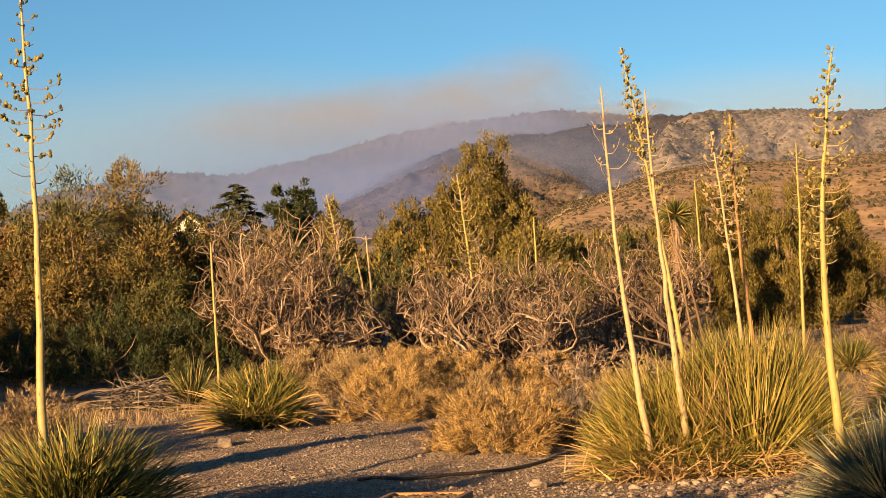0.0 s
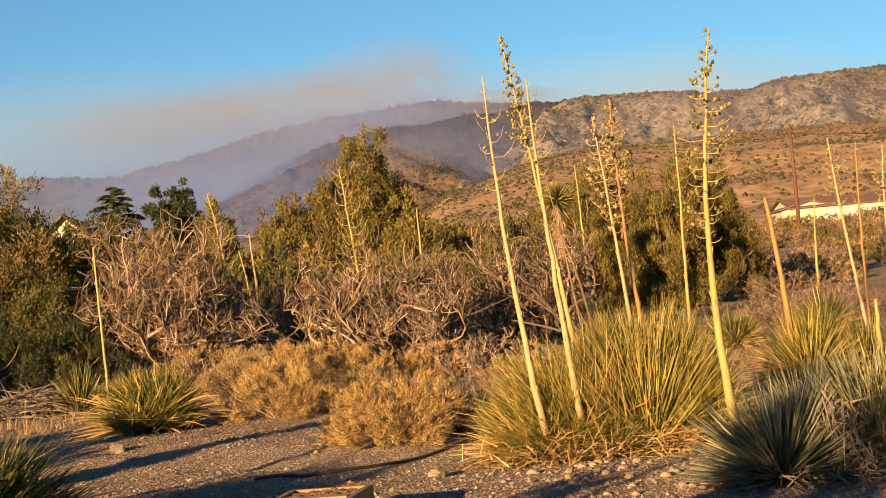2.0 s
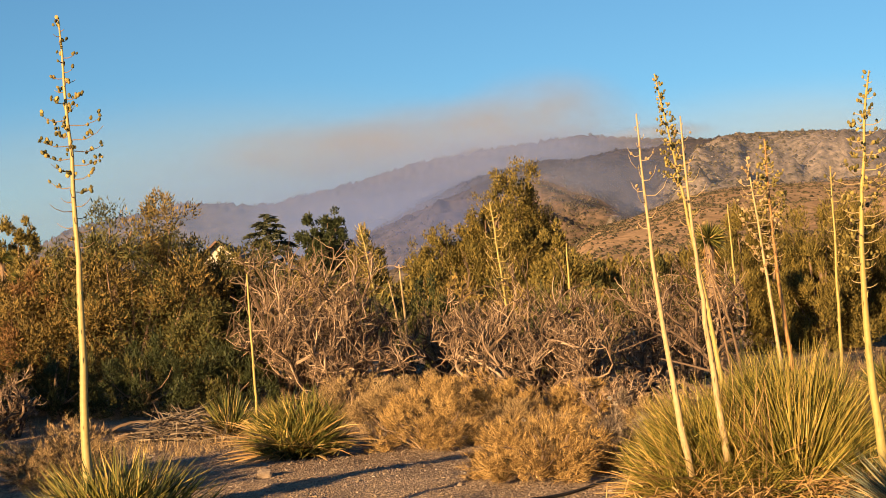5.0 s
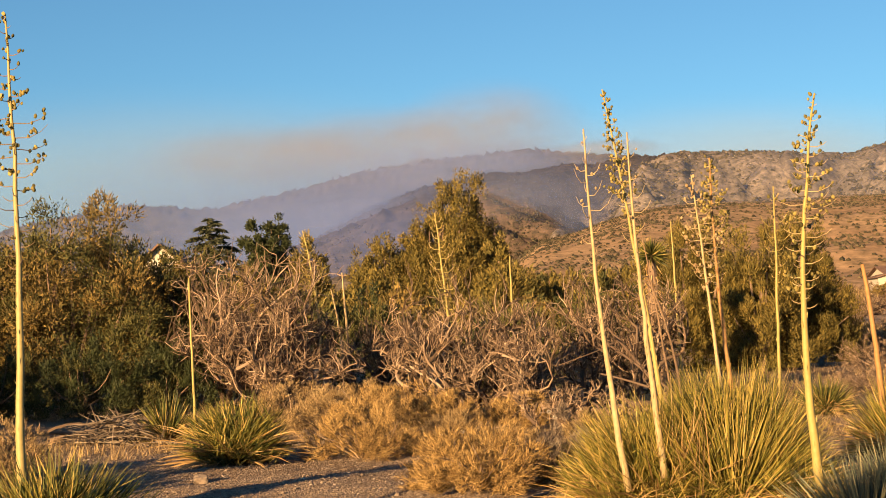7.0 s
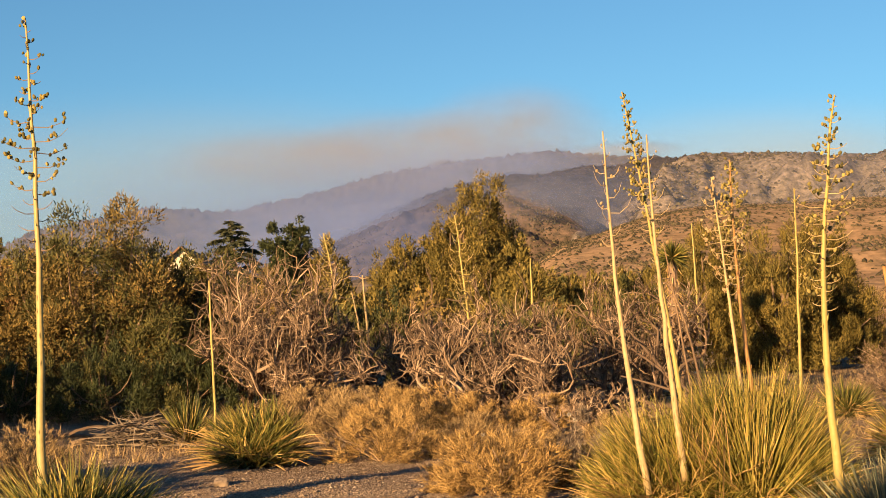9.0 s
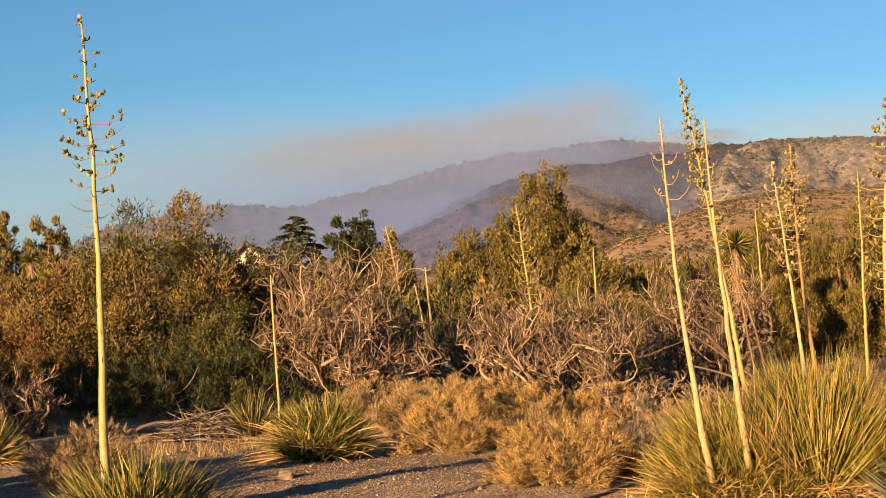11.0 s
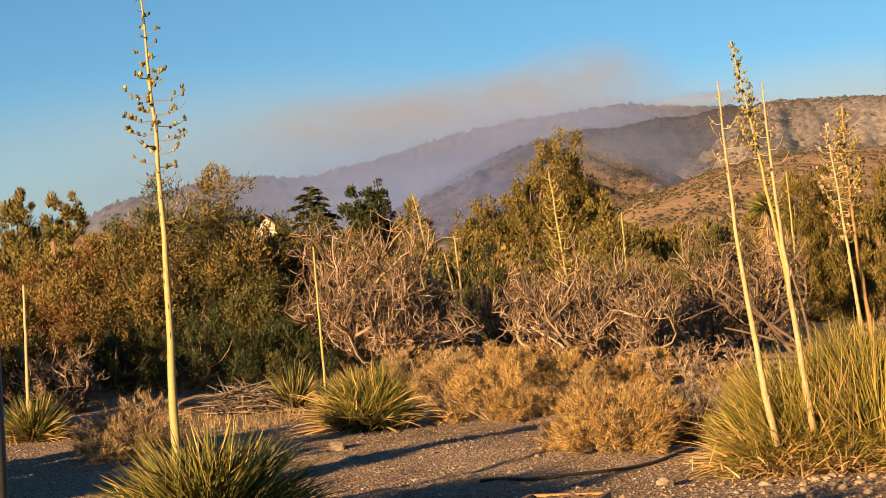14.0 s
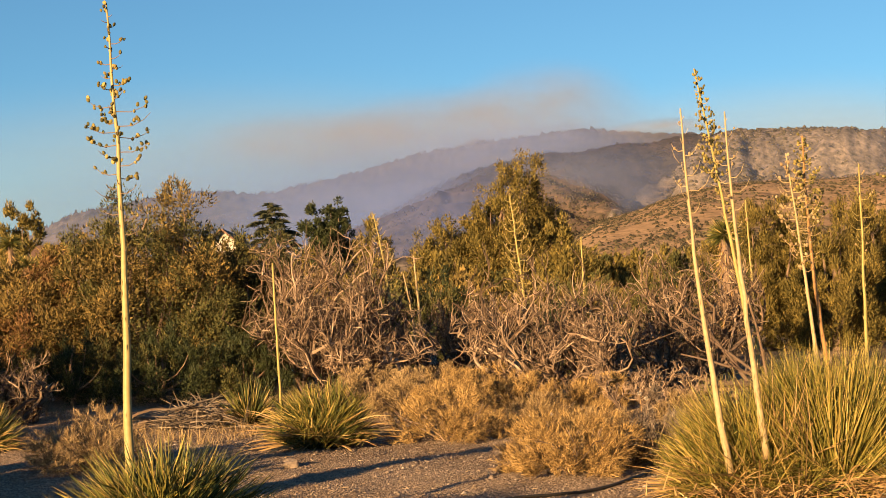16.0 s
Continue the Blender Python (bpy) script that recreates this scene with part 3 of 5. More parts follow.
def pod_mesh(name, mat, length=0.055, rad=0.019):
    """A three-lobed capsule with a short beak."""
    bm = bmesh.new()
    rings = []
    for s, w in ((0, 0.35), (0.2, 0.9), (0.5, 1.0), (0.8, 0.75), (1.0, 0.15)):
        rings.append([bm.verts.new((rad * w * (1 + 0.16 * math.cos(3 * a)) * math.cos(a), rad * w * (1 + 0.16 * math.cos(3 * a)) * math.sin(a), s * length)) for a in np.arange(9) * 2 * math.pi / 9])
    for p, q in zip(rings, rings[1:]):
        for i in range(9):
            bm.faces.new((p[i], p[(i + 1) % 9], q[(i + 1) % 9], q[i]))
    bm.faces.new(rings[-1])
    bm.faces.new(rings[0][::-1])
    me = bpy.data.meshes.new(name)
    bm.to_mesh(me)
    bm.free()
    me.materials.append(mat)
    return me


POD, HUSK = pod_mesh("seed_pod", M_pod), pod_mesh("husk", M_husk, 0.045, 0.017)


def flower_stalk(parent, origin, pts, r0, r1, mat, style="pods", start=0.55, spread=0.22, count=34, pods=1.0, label="", pod_scale=1.0):
    """A tall yucca flower stalk through pts (world); its upper part carries branchlets and capsules."""
    o = np.array(origin, float)
    line = spline(np.array(pts) - o, 16)
    line[1:-1] += rng.normal(size=(14, 3)) * r0 * 0.10
    total = np.linalg.norm(line[-1] - line[0])
    g = Geo()
    s = np.linspace(0, 1, 16)
    rad = r0 + (r1 - r0) * s ** 0.9
    g.tube(line, rad, 9)
    # small bracts up the stem
    k = int(14 * total / 3) + 4
    for t in rng.uniform(0.1, start, k):
        p = np.array([np.interp(t, s, line[:, i]) for i in range(3)])
        a = rng.uniform(0, 6.28)
        dv = np.array([math.cos(a), math.sin(a), 1.2])
        rr = np.interp(t, s, rad)
        g.ribbons((p + np.array([math.cos(a), math.sin(a), 0]) * rr * 0.8)[None], dv[None] * [0.5, 0.5, 1.3], 0.05, 0.014, 0.0, 1, 0.4)
    stem = g.done("flower_stalk", mat, parent, label or "tall tapering flower stalk", True)
    if style == "plain":
        return stem
    ends = []
    for i in range(count):
        t = start + (1 - start) * (i + rng.uniform(0, 0.8)) / count
        p = np.array([np.interp(t, s, line[:, j]) for j in range(3)])
        a = i * 2.4 + rng.uniform(-0.4, 0.4)
        u = (t - start) / (1 - start)
        ln = spread * (0.36 + 0.8 * math.exp(-(((u - 0.48) / 0.3) ** 2))) * (1 - 0.7 * u ** 4) * rng.uniform(0.65, 1.15)
        if style == "ribs":
            ln = spread * (1.15 - 0.9 * u) * rng.uniform(0.85, 1.1)
        out = np.array([math.cos(a), math.sin(a), 0])
        rise = {"pods": 0.18, "bare": 0.45, "ribs": 0.5, "husks": 0.4}[style]
        b = np.array([p, p + out * ln * 0.45 + [0, 0, -0.02 * ln], p + out * ln * 0.8 + [0, 0, rise * ln * 0.6], p + out * ln + [0, 0, rise * ln * 1.5]])
        g = Geo()
        g.tube(b, np.array([1.0, 0.8, 0.6, 0.35]) * (0.004 if style != "ribs" else 0.008), 5)
        g.done("branchlet", mat if style != "pods" else M_stalk_dark if mat is M_stalk_green else M_stalk_tan, stem)
        ends.append((b, ln, u))
    if style in ("pods", "husks") or pods > 0:
        for b, ln, u0 in ends:
            if style == "pods" and u0 < 0.34 and rng.random() < 0.8:
                continue
            for q in range(int(rng.poisson(pods * (3.6 if style == "pods" else 2.9) * min(1.6, ln / spread * 1.7)))):
                if style == "bare" and rng.random() > 0.2:
                    continue
                u = rng.uniform(0.4, 1.0)
                p = np.array([np.interp(u, (0, 0.45, 0.8, 1), b[:, j]) for j in range(3)])
                ob = new("seed_pod" if style == "pods" else "husk", POD if style == "pods" else HUSK)
                ob.parent = stem
                ob.matrix_local = Matrix.Translation(p + rng.normal(size=3) * 0.012) @ Euler((rng.uniform(-0.7, 0.7), rng.uniform(-0.7, 0.7), rng.uniform(0, 6))).to_matrix().to_4x4() @ Matrix.Scale(pod_scale * rng.uniform(0.48, 0.8), 4)
    return stem


def dry_bush(name, x, y, w, h, mat, n, label, depth=None, twig=0.066, wid=0.0058, lobes=8, group="dry bushes on the gravel"):
    """A rounded brittle desert bush: a fan of woody stems and a dense dome of fine twigs with hollows."""
    z = ground_at(x, y)
    e = thing(name, x, y, z, label, "bush", group)
    depth = depth or w * 0.9
    g = Geo()
    for i in range(26):
        a, u = rng.uniform(0, 6.28), rng.uniform(0.3, 0.95)
        tip = np.array([math.cos(a) * w / 2 * u, math.sin(a) * depth / 2 * u, h * rng.uniform(0.45, 0.85) * (1 - 0.4 * u)])
        g.tube(spline([(0.1 * tip[0], 0.1 * tip[1], -0.03), tip * 0.5 + rng.normal(size=3) * 0.04, tip], 5), np.linspace(0.013, 0.004, 5), 4)
    g.done("woody_base", M_deadwood, e, "woody grey-brown stems")["kind"] = "stuff"
    g = Geo()
    lobes *= 3
    each = 12
    per = int(n * 1.5) // (lobes * each)
    for i in range(lobes):
        a = i * 2.399 + rng.uniform(-0.4, 0.4)
        u = 0.95 * math.sqrt((i + 0.3) / lobes)
        dome = math.sqrt(max(0.05, 1 - u * u)) ** 0.8 * rng.uniform(0.58, 1.05)
        r0 = rng.uniform(0.07, 0.14) * w
        c = np.array([math.cos(a) * w / 2 * u, math.sin(a) * depth / 2 * u, max(h * dome - r0, 0.14 * h)])
        lean = unit(np.array([c[0], c[1], 0.55 * h + c[2]]))
        d = sphere_dirs(per, -0.9, 1.0)
        p = c + d * r0 * [1, 1, 1.2] * (rng.uniform(0.25, 1.0, per) ** 0.5)[:, None]
        p[: per // 4] = p[: per // 4] * [0.9, 0.9, 0.45]
        p[:, 2] = np.maximum(p[:, 2], 0.03)
        tuft = unit(d * 0.7 + lean * 0.7 + rng.normal(size=(per, 3)) * 0.25)
        k = per * each
        way = unit(np.repeat(tuft, each, 0) + rng.normal(size=(k, 3)) * 0.42)
        o = np.repeat(p - tuft * twig * 0.6, each, 0) + rng.normal(size=(k, 3)) * twig * 0.22
        o[:, 2] = np.maximum(o[:, 2], 0.01)
        g.ribbons(o, way, twig * 1.05 * rng.uniform(0.5, 1.2, k), wid * 1.0 * rng.uniform(0.6, 1.4, k), rng.uniform(-0.1, 0.15, k), 1, 0.0, np.repeat(d, each, 0) + rng.normal(size=(k, 3)) * 0.5)
    g.done("twig_dome", mat, e, "dense fine dry twigs")["kind"] = "stuff"
    return e


def dead_shrub(name, x, y, w, h, label, trunks=7, seed=1, levels=3, thick=0.056, lean=(0.0, 0.0), fine=0.0085):
    """A bare dead shrub: stout crooked limbs fanning up from the ground, forking into short antler-like twigs."""
    z = ground_at(x, y)
    e = thing(name, x, y, z - 0.02, label, "dead shrub", "dead shrubs")
    r = np.random.default_rng(seed)
    gt = Geo()

    def grow(p, d, ln, rad, lev):
        n = (7, 6, 5, 4)[min(lev, 3)]
        pts, turn = [p], r.normal(size=3) * 0.16
        for i in range(n - 1):
            d = unit(d + turn + r.normal(size=3) * (0.20, 0.26, 0.32, 0.36)[min(lev, 3)] + np.array([-pts[-1][0] * 0.05, 0, 0.13]))
            pts.append(pts[-1] + d * ln / (n - 1))
        tip = rad * (0.62 if lev < levels else 0.35)
        (limb[0] if lev < 1 else gt).tube(np.array(pts), np.linspace(rad, tip, n), (7, 5, 4, 3)[min(lev, 3)], cap=lev < 1)
        if lev >= levels:
            return
        for i in range(int(r.integers(4, 8))):
            k = int(r.integers(1, n))
            a = unit(d * 0.9 + r.normal(size=3) * 0.5 + np.array([0, 0, 0.35]))
            q = pts[k]
            if abs(q[0]) > w * 0.5 or q[2] > h * 0.95:
                a = unit(a * 0.5 - np.array([q[0] / w, q[1] / w, (q[2] - h * 0.6) / h]))
            grow(q, a, ln * r.uniform(0.42, 0.72), max(rad * r.uniform(0.45, 0.62), fine), lev + 1)

    limb = [None]
    for i in range(trunks):
        limb[0] = Geo()
        a = i * 6.283 / trunks + r.uniform(-0.3, 0.3)
        out = r.uniform(0.1, 1.15)
        d = unit(np.array([math.cos(a) * out * w / h * 0.62 + lean[0], math.sin(a) * out * 0.6 + lean[1], 1.0]))
        sp = r.uniform(0.05, 0.26) * w
        grow(np.array([math.cos(a) * sp, math.sin(a) * sp, -0.05]), d, h * r.uniform(0.45, 0.66), thick * r.uniform(0.55, 1.0), 0)
        limb[0].done("limb", M_limb, e, "thick twisted bare limb")
    gt.done("twig_tangle", M_deadwood, e, "tangle of bare grey twigs")["kind"] = "stuff"
    return e


def tree(name, x, y, w, h, mat, label, n_lobes, n_leaf, leaf=0.16, wid=0.03, depth=None, plume=1.5, base=0.05, shape=None, trunk=0.12, category="tree", group="", z0=None, second=None, upright=0.9, top_x=0.0, slim=1.0, tops=2):
    """An evergreen: trunk and limbs, and a crown of upright plumes of small sprays with gaps between them."""
    z = ground_at(x, y) if z0 is None else z0
    e = thing(name, x, y, z, label, category, group)
    depth = depth or w * 0.8
    shape = shape or (lambda u: math.sqrt(max(0.0, 1 - u * u)))
    g = Geo()
    g.tube(spline([(0, 0, -0.1), (rng.normal() * 0.05 * w, 0, h * 0.4), (top_x * 0.8, 0, h * 0.82)], 8), np.linspace(trunk, trunk * 0.2, 8), 8)
    lob = []
    n_lobes = max(4, int(n_lobes * 0.9))
    for i in range(n_lobes):
        a, u = i * 2.399, math.sqrt((i + 0.5) / n_lobes)
        cx, cy = math.cos(a) * u * w * 0.44, math.sin(a) * u * depth * 0.44
        top = h * shape(abs(u)) * rng.uniform(0.78 if slim >= 1 else 0.6, 1.01)
        if i < tops:
            top = h * (1.0 - 0.05 * i)
            cx, cy = top_x + (0.1, -0.1, 0.02, 0.18, -0.2, -0.05)[i % 6] * w, (0, 0, -0.1, 0.05, 0.08, 0.1)[i % 6] * depth
        lo = base * h
        levels = max(1, int((top - lo) / (plume * 0.62)))
        for L in range(levels):
            zz = top - plume * 0.5 - L * plume * 0.62 * rng.uniform(0.85, 1.1)
            if zz < lo:
                zz = lo + plume * 0.35
            k = 1 + 0.16 * L
            lob.append((cx * (1 + 0.06 * L) + rng.normal() * 0.1 * plume, cy * (1 + 0.06 * L) + rng.normal() * 0.1 * plume, zz, rng.uniform(0.32, 0.50) * plume * k * slim, plume * rng.uniform(0.48, 0.70)))
        g.tube(spline([(0, 0, h * rng.uniform(0.05, 0.3)), (cx * 0.6, cy * 0.6, top * 0.45), (cx, cy, max(top - plume * 0.5, lo))], 5), np.linspace(trunk * 0.45, trunk * 0.1, 5), 5)
    g.done("trunk", M_bark, e, "brown shredding bark trunk and limbs")
    geos = [Geo(), Geo()]
    each = 7
    per = max(4, n_leaf // (len(lob) * each))
    for i, (cx, cy, zz, r, hz) in enumerate(lob):
        gg = geos[1] if second is not None and rng.random() < 0.3 else geos[0]
        off = Vector((i * 1.7, x, y))
        at = np.array([cx, cy, zz])
        d = sphere_dirs(each, -0.75, 1.0)
        bmp = np.array([0.74 + 0.45 * noise.noise(Vector(v) * 1.9 + off) for v in d])
        sub = at + d * [r, r, hz] * bmp[:, None]
        k = each * per
        dd = sphere_dirs(k, -0.85, 1.0)
        rs = np.repeat(rng.uniform(0.34, 0.54, each) * r, per)
        D = np.repeat(d, per, 0)
        p = np.repeat(sub, per, 0) + dd * (rs * rng.uniform(0.1, 1.0, k) ** 0.6)[:, None] * [1, 1, 1.0 + 0.45 * upright]
        p[:, 2] = np.maximum(p[:, 2], 0.03 * h)
        way = unit(dd * 0.7 + D * 0.4 + [0, 0, upright * 0.8] + rng.normal(size=(k, 3)) * 0.3)
        gg.ribbons(p - way * leaf * 0.4, way, leaf * rng.uniform(0.5, 1.25, k), wid * rng.uniform(0.6, 1.3, k), 0.0, 1, 0.0, unit(dd * 0.8 + D * 0.7) + rng.normal(size=(k, 3)) * 0.3)
    geos[0].done("crown", mat, e, "dense scaly evergreen sprays")["kind"] = "stuff"
    if geos[1].n:
        geos[1].done("crown", second, e)["kind"] = "stuff"
    return e


def cedar_tree(x, y, w, h, label):
    """A cedar with level tiers of drooping-tipped boughs."""
    z = ground_at(x, y)
    e = thing("cedar_tree", x, y, z, label, "tree", "distant trees")
    g = Geo()
    g.tube(spline([(0, 0, -0.1), (0.1, 0, h * 0.5), (-0.35, 0, h)], 8), np.linspace(0.28, 0.03, 8), 8)
    f = Geo()
    for i in range(34):
        t = 0.25 + 0.73 * (i + rng.uniform(0, 1)) / 34
        a = i * 2.4
        ln = w * 0.62 * (1.05 - t) ** 0.7 * rng.uniform(0.7, 1.1)
        b = spline([(-0.3 * t, 0, h * t), (math.cos(a) * ln * 0.6, math.sin(a) * ln * 0.6, h * t + 0.12 * ln), (math.cos(a) * ln, math.sin(a) * ln, h * t - 0.05 * ln)], 7)
        g.tube(b, np.linspace(0.06, 0.015, 7), 4)
        k = int(150 * ln)
        u = rng.uniform(0.25, 1.0, k)
        p = np.stack([np.interp(u, np.linspace(0, 1, 7), b[:, j]) for j in range(3)], 1)
        d = rng.normal(size=(k, 3)) * [1, 1, 0.14] + [0, 0, -0.05]
        f.ribbons(p, d, rng.uniform(0.3, 0.8, k), 0.2, 0.15, 2)
    g.done("trunk", M_bark, e, "dark trunk with level boughs")
    f.done("crown", M_cedar, e, "grey-green needle tiers")["kind"] = "stuff"


def joshua_tree(x, y, h, heads, label, z_lift=0.0):
    """A tree yucca: shaggy trunk, forked arms, each ending in a ball of spiky leaves."""
    e = thing("joshua_tree", x, y, ground_at(x, y), label, "tree yucca", "tree yuccas")
    g, s, m = Geo(), Geo(), Geo()
    for i, (dx, hz, r) in enumerate(heads):
        ln = spline([(0, 0, -0.05), (dx * 0.3, 0, h * 0.4), (dx, 0.1 * i, hz)], 9)
        g.tube(ln, np.linspace(0.16, 0.09, 9), 8)
        k = 260
        u = rng.uniform(0.2, 0.95, k)
        p = np.stack([np.interp(u, np.linspace(0, 1, 9), ln[:, j]) for j in range(3)], 1)
        d = rng.normal(size=(k, 3)) * [1, 1, 0.1] + [0, 0, -1.3]
        s.ribbons(p + unit(d * [1, 1, 0]) * 0.1, d, rng.uniform(0.15, 0.3, k), 0.03, 0.0, 1)
        v = sphere_dirs(420, -0.6, 1.0)
        m.ribbons(ln[-1] + v * 0.05, v, r * rng.uniform(0.75, 1.05, 420), 0.028, 0.03, 2)
    g.done("trunk", M_bark, e, "thick forked trunk")
    s.done("thatch", M_leaf_dry, e, "hanging dead-leaf thatch")["kind"] = "stuff"
    m.done("leaf_head", M_leaf_mass, e, "spiky leaf heads")["kind"] = "stuff"


def gable_house(name, x, y, wx, dy, wall_h, roof_h, z, label, turn=0.0, doors=(), windows=()):
    """A plain house: four walls, gabled roof with eaves, doors and windows set into the front."""
    e = thing(name, x, y, z, label, "house", turn=turn)
    t = 0.2
    bm = bmesh.new()
    a, b = wx / 2, dy / 2
    for (sx, sy, cx, cy) in ((wx, t, 0, -b), (wx, t, 0, b), (t, dy - t, -a + t / 2, 0), (t, dy - t, a - t / 2, 0)):
        bmesh.ops.create_cube(bm, size=1, matrix=Matrix.Translation((cx, cy, wall_h / 2 - 0.4)) @ Matrix.Diagonal((sx, sy, wall_h + 0.8, 1)))
    for s in (-1, 1):
        q = [bm.verts.new(p) for p in ((s * (a - 0.02), -b, wall_h), (s * (a - 0.02), b, wall_h), (s * (a - 0.02), 0, wall_h + roof_h - 0.05))]
        bm.faces.new(q)
    part("wall", bm, M_stucco, e, "off-white stucco walls")
    bm = bmesh.new()
    o = 0.5
    for s in (-1, 1):
        lo = Vector((0, s * (b + o), wall_h - roof_h * o / b))
        hi = Vector((0, 0, wall_h + roof_h))
        n = Vector((0, s * roof_h, b)).normalized() * 0.12
        v = [bm.verts.new(p + Vector((sx * (a + o), 0, 0)) + k) for k in (Vector(), n) for sx in (-1, 1) for p in (lo, hi)]
        for q in ((0, 1, 3, 2), (4, 6, 7, 5), (0, 2, 6, 4), (1, 5, 7, 3), (0, 4, 5, 1), (2, 3, 7, 6)):
            bm.faces.new([v[i] for i in q])
    part("roof", bm, M_roof, e, "brown shingle roof")
    for px, pw, ph in doors:
        bm = bmesh.new()
        bmesh.ops.create_cube(bm, size=1, matrix=Matrix.Translation((px, -b - t / 2 - 0.02, ph / 2)) @ Matrix.Diagonal((pw, 0.06, ph, 1)))
        for i in range(3):
            bmesh.ops.create_cube(bm, size=1, matrix=Matrix.Translation((px, -b - t / 2 - 0.06, ph * (i + 0.5) / 3)) @ Matrix.Diagonal((pw * 0.9, 0.04, ph / 3 - 0.12, 1)))
        part("garage_door", bm, M_doorwhite, e, "white panelled garage door")
    for px, pw, pz, ph in windows:
        bm = bmesh.new()
        bmesh.ops.create_cube(bm, size=1, matrix=Matrix.Translation((px, -b - t / 2 - 0.02, pz)) @ Matrix.Diagonal((pw, 0.05, ph, 1)))
        w = part("window", bm, M_glass, e, "dark glass window")
        bm = bmesh.new()
        for (sx, sz, cx, cz) in ((pw + 0.2, 0.1, 0, ph / 2 + 0.05), (pw + 0.2, 0.1, 0, -ph / 2 - 0.05), (0.1, ph, -pw / 2 - 0.05, 0), (0.1, ph, pw / 2 + 0.05, 0)):
            bmesh.ops.create_cube(bm, size=1, matrix=Matrix.Translation((px + cx, -b - t / 2 - 0.04, pz + cz)) @ Matrix.Diagonal((sx, 0.1, sz, 1)))
        part("window_frame", bm, M_doorwhite, w)
    return e


def stone(x, y, r, label, seed, name="stone", flat=0.6):
    """A worn stone half sunk into the soil."""
    bm = bmesh.new()
    bmesh.ops.create_icosphere(bm, subdivisions=2 if r < 0.06 else 3, radius=1)
    for v in bm.verts:
        k = 1 + 0.28 * noise.noise(v.co * 1.4 + Vector((seed * 3.1, 0, 0))) + 0.1 * noise.noise(v.co * 4 + Vector((0, seed, 0)))
        v.co = Vector((v.co.x * r * k, v.co.y * r * 0.8 * k, v.co.z * r * flat * k))
    ob = part(name, bm, M_rock)
    ob.location = (x, y, ground_at(x, y) + r * flat * 0.35)
    ob.rotation_euler = (0, 0, seed * 1.7)
    return tagged(ob, label, "stone", "stones on the gravel")


# ---- yuccas with flower stalks ----
def yucca(x, y, label, z=None):
    return thing("yucca", x, y, ground_at(x, y) if z is None else z, label, "yucca", "yuccas")


def up(e):
    return np.array(e.matrix_world.translation)


y1 = yucca(-2.85, 12.2, "green yucca rosette with a tall pod-bearing flower stalk")
swords(y1, (0.30, -0.75, 0), 1.04, 0.95, 0.90, 150, 1500, "green", 0.019, 0.34, dry=0.03)
swords(y1, (0.30, -0.75, 0), 1.04, 0.95, 0.93, 50, 700, "gold", 0.016, 0.34, dry=0.10)
flower_stalk(y1, up(y1), [(-2.94, 12.2, 0.1), (-2.94, 12.2, 0.7), (-2.93, 12.2, 2.68), (-2.99, 12.2, 3.88)], 0.040, 0.006, M_stalk_green, "pods", 0.50, 0.23, 50, 1.3, pod_scale=0.9)

y2 = yucca(-2.36, 20.5, "low olive yucca rosette with a thin bare stalk")
swords(y2, (-0.05, 0, 0), 0.92, 0.8, 0.93, 90, 900, "green", 0.019, 0.42, low=0.15, dry=0.05)
swords(y2, (-0.05, 0, 0), 0.92, 0.8, 0.95, 60, 700, "gold", 0.017, 0.42, low=0.15, dry=0.08)
flower_stalk(y2, up(y2), [(-2.92, 20.9, 0.05), (-2.93, 20.85, 0.5), (-2.94, 20.8, 1.43), (-2.96, 20.8, 2.35)], 0.020, 0.012, M_stalk_yellow, "plain")

y3 = yucca(2.25, 14.3, "large clumped yucca with many rosettes and dead stalks")
FRONT = (0.0, -1.0, 0.15)
swords(y3, (0.18, -0.20, 0), 1.06, 0.98, 1.38, 110, 2100, "gold", 0.0145, 0.12, FRONT, 0.80, 0.06, 0.05, 0.03)
swords(y3, (0.22, -0.05, 0), 1.05, 0.98, 1.40, 40, 2200, "gold", 0.0125, 0.55, FRONT, 0.70, 0.10, 0.04, 0.03)
swords(y3, (-0.18, -0.42, 0), 0.62, 0.55, 0.50, 60, 420, "gold", 0.015, 0.08, None, 0.7, 0.06, 0.05, 0.12, (-0.1, 0))
swords(y3, (-0.42, -0.10, 0), 0.92, 0.88, 1.17, 50, 3000, "gold", 0.0115, 0.40, None, 0.7, 0.08, 0.08, 0.06, (-0.12, 0))
swords(y3, (-0.75, -0.25, 0), 0.66, 0.62, 0.84, 20, 1700, "gold", 0.0105, 0.30, None, 0.7, 0.08, 0.10, 0.10, (-0.08, 0))
swords(y3, (0.20, 0.45, 0), 1.0, 0.8, 1.38, 20, 900, "gold", 0.0135, 0.22, None, 0.7, 0.12, 0.04, 0.05)
swords(y3, (0.66, -0.42, 0), 0.60, 0.52, 0.72, 20, 700, "gold", 0.0125, 0.14, None, 0.7, 0.05, 0.10, 0.30)
thatch(y3, (-0.22, -0.42, 0.30), (0.06, 0.1, 0.12), 90, (-0.12, -0.15, 1.0), 0.72, M_leaf_dry, "upright sheaf of dead straw leaves", 0.05)
thatch(y3, (-0.55, -0.75, 0.10), (0.32, 0.10, 0.04), 300, (-0.35, -0.7, 0.10), 0.26, M_leaf_dry, "orange dead leaf skirt on the soil", 0.25)
thatch(y3, (0.45, -0.68, 0.08), (0.22, 0.10, 0.04), 170, (0.25, -0.7, 0.12), 0.26, M_leaf_dry, "orange dead leaf skirt on the soil", 0.25)
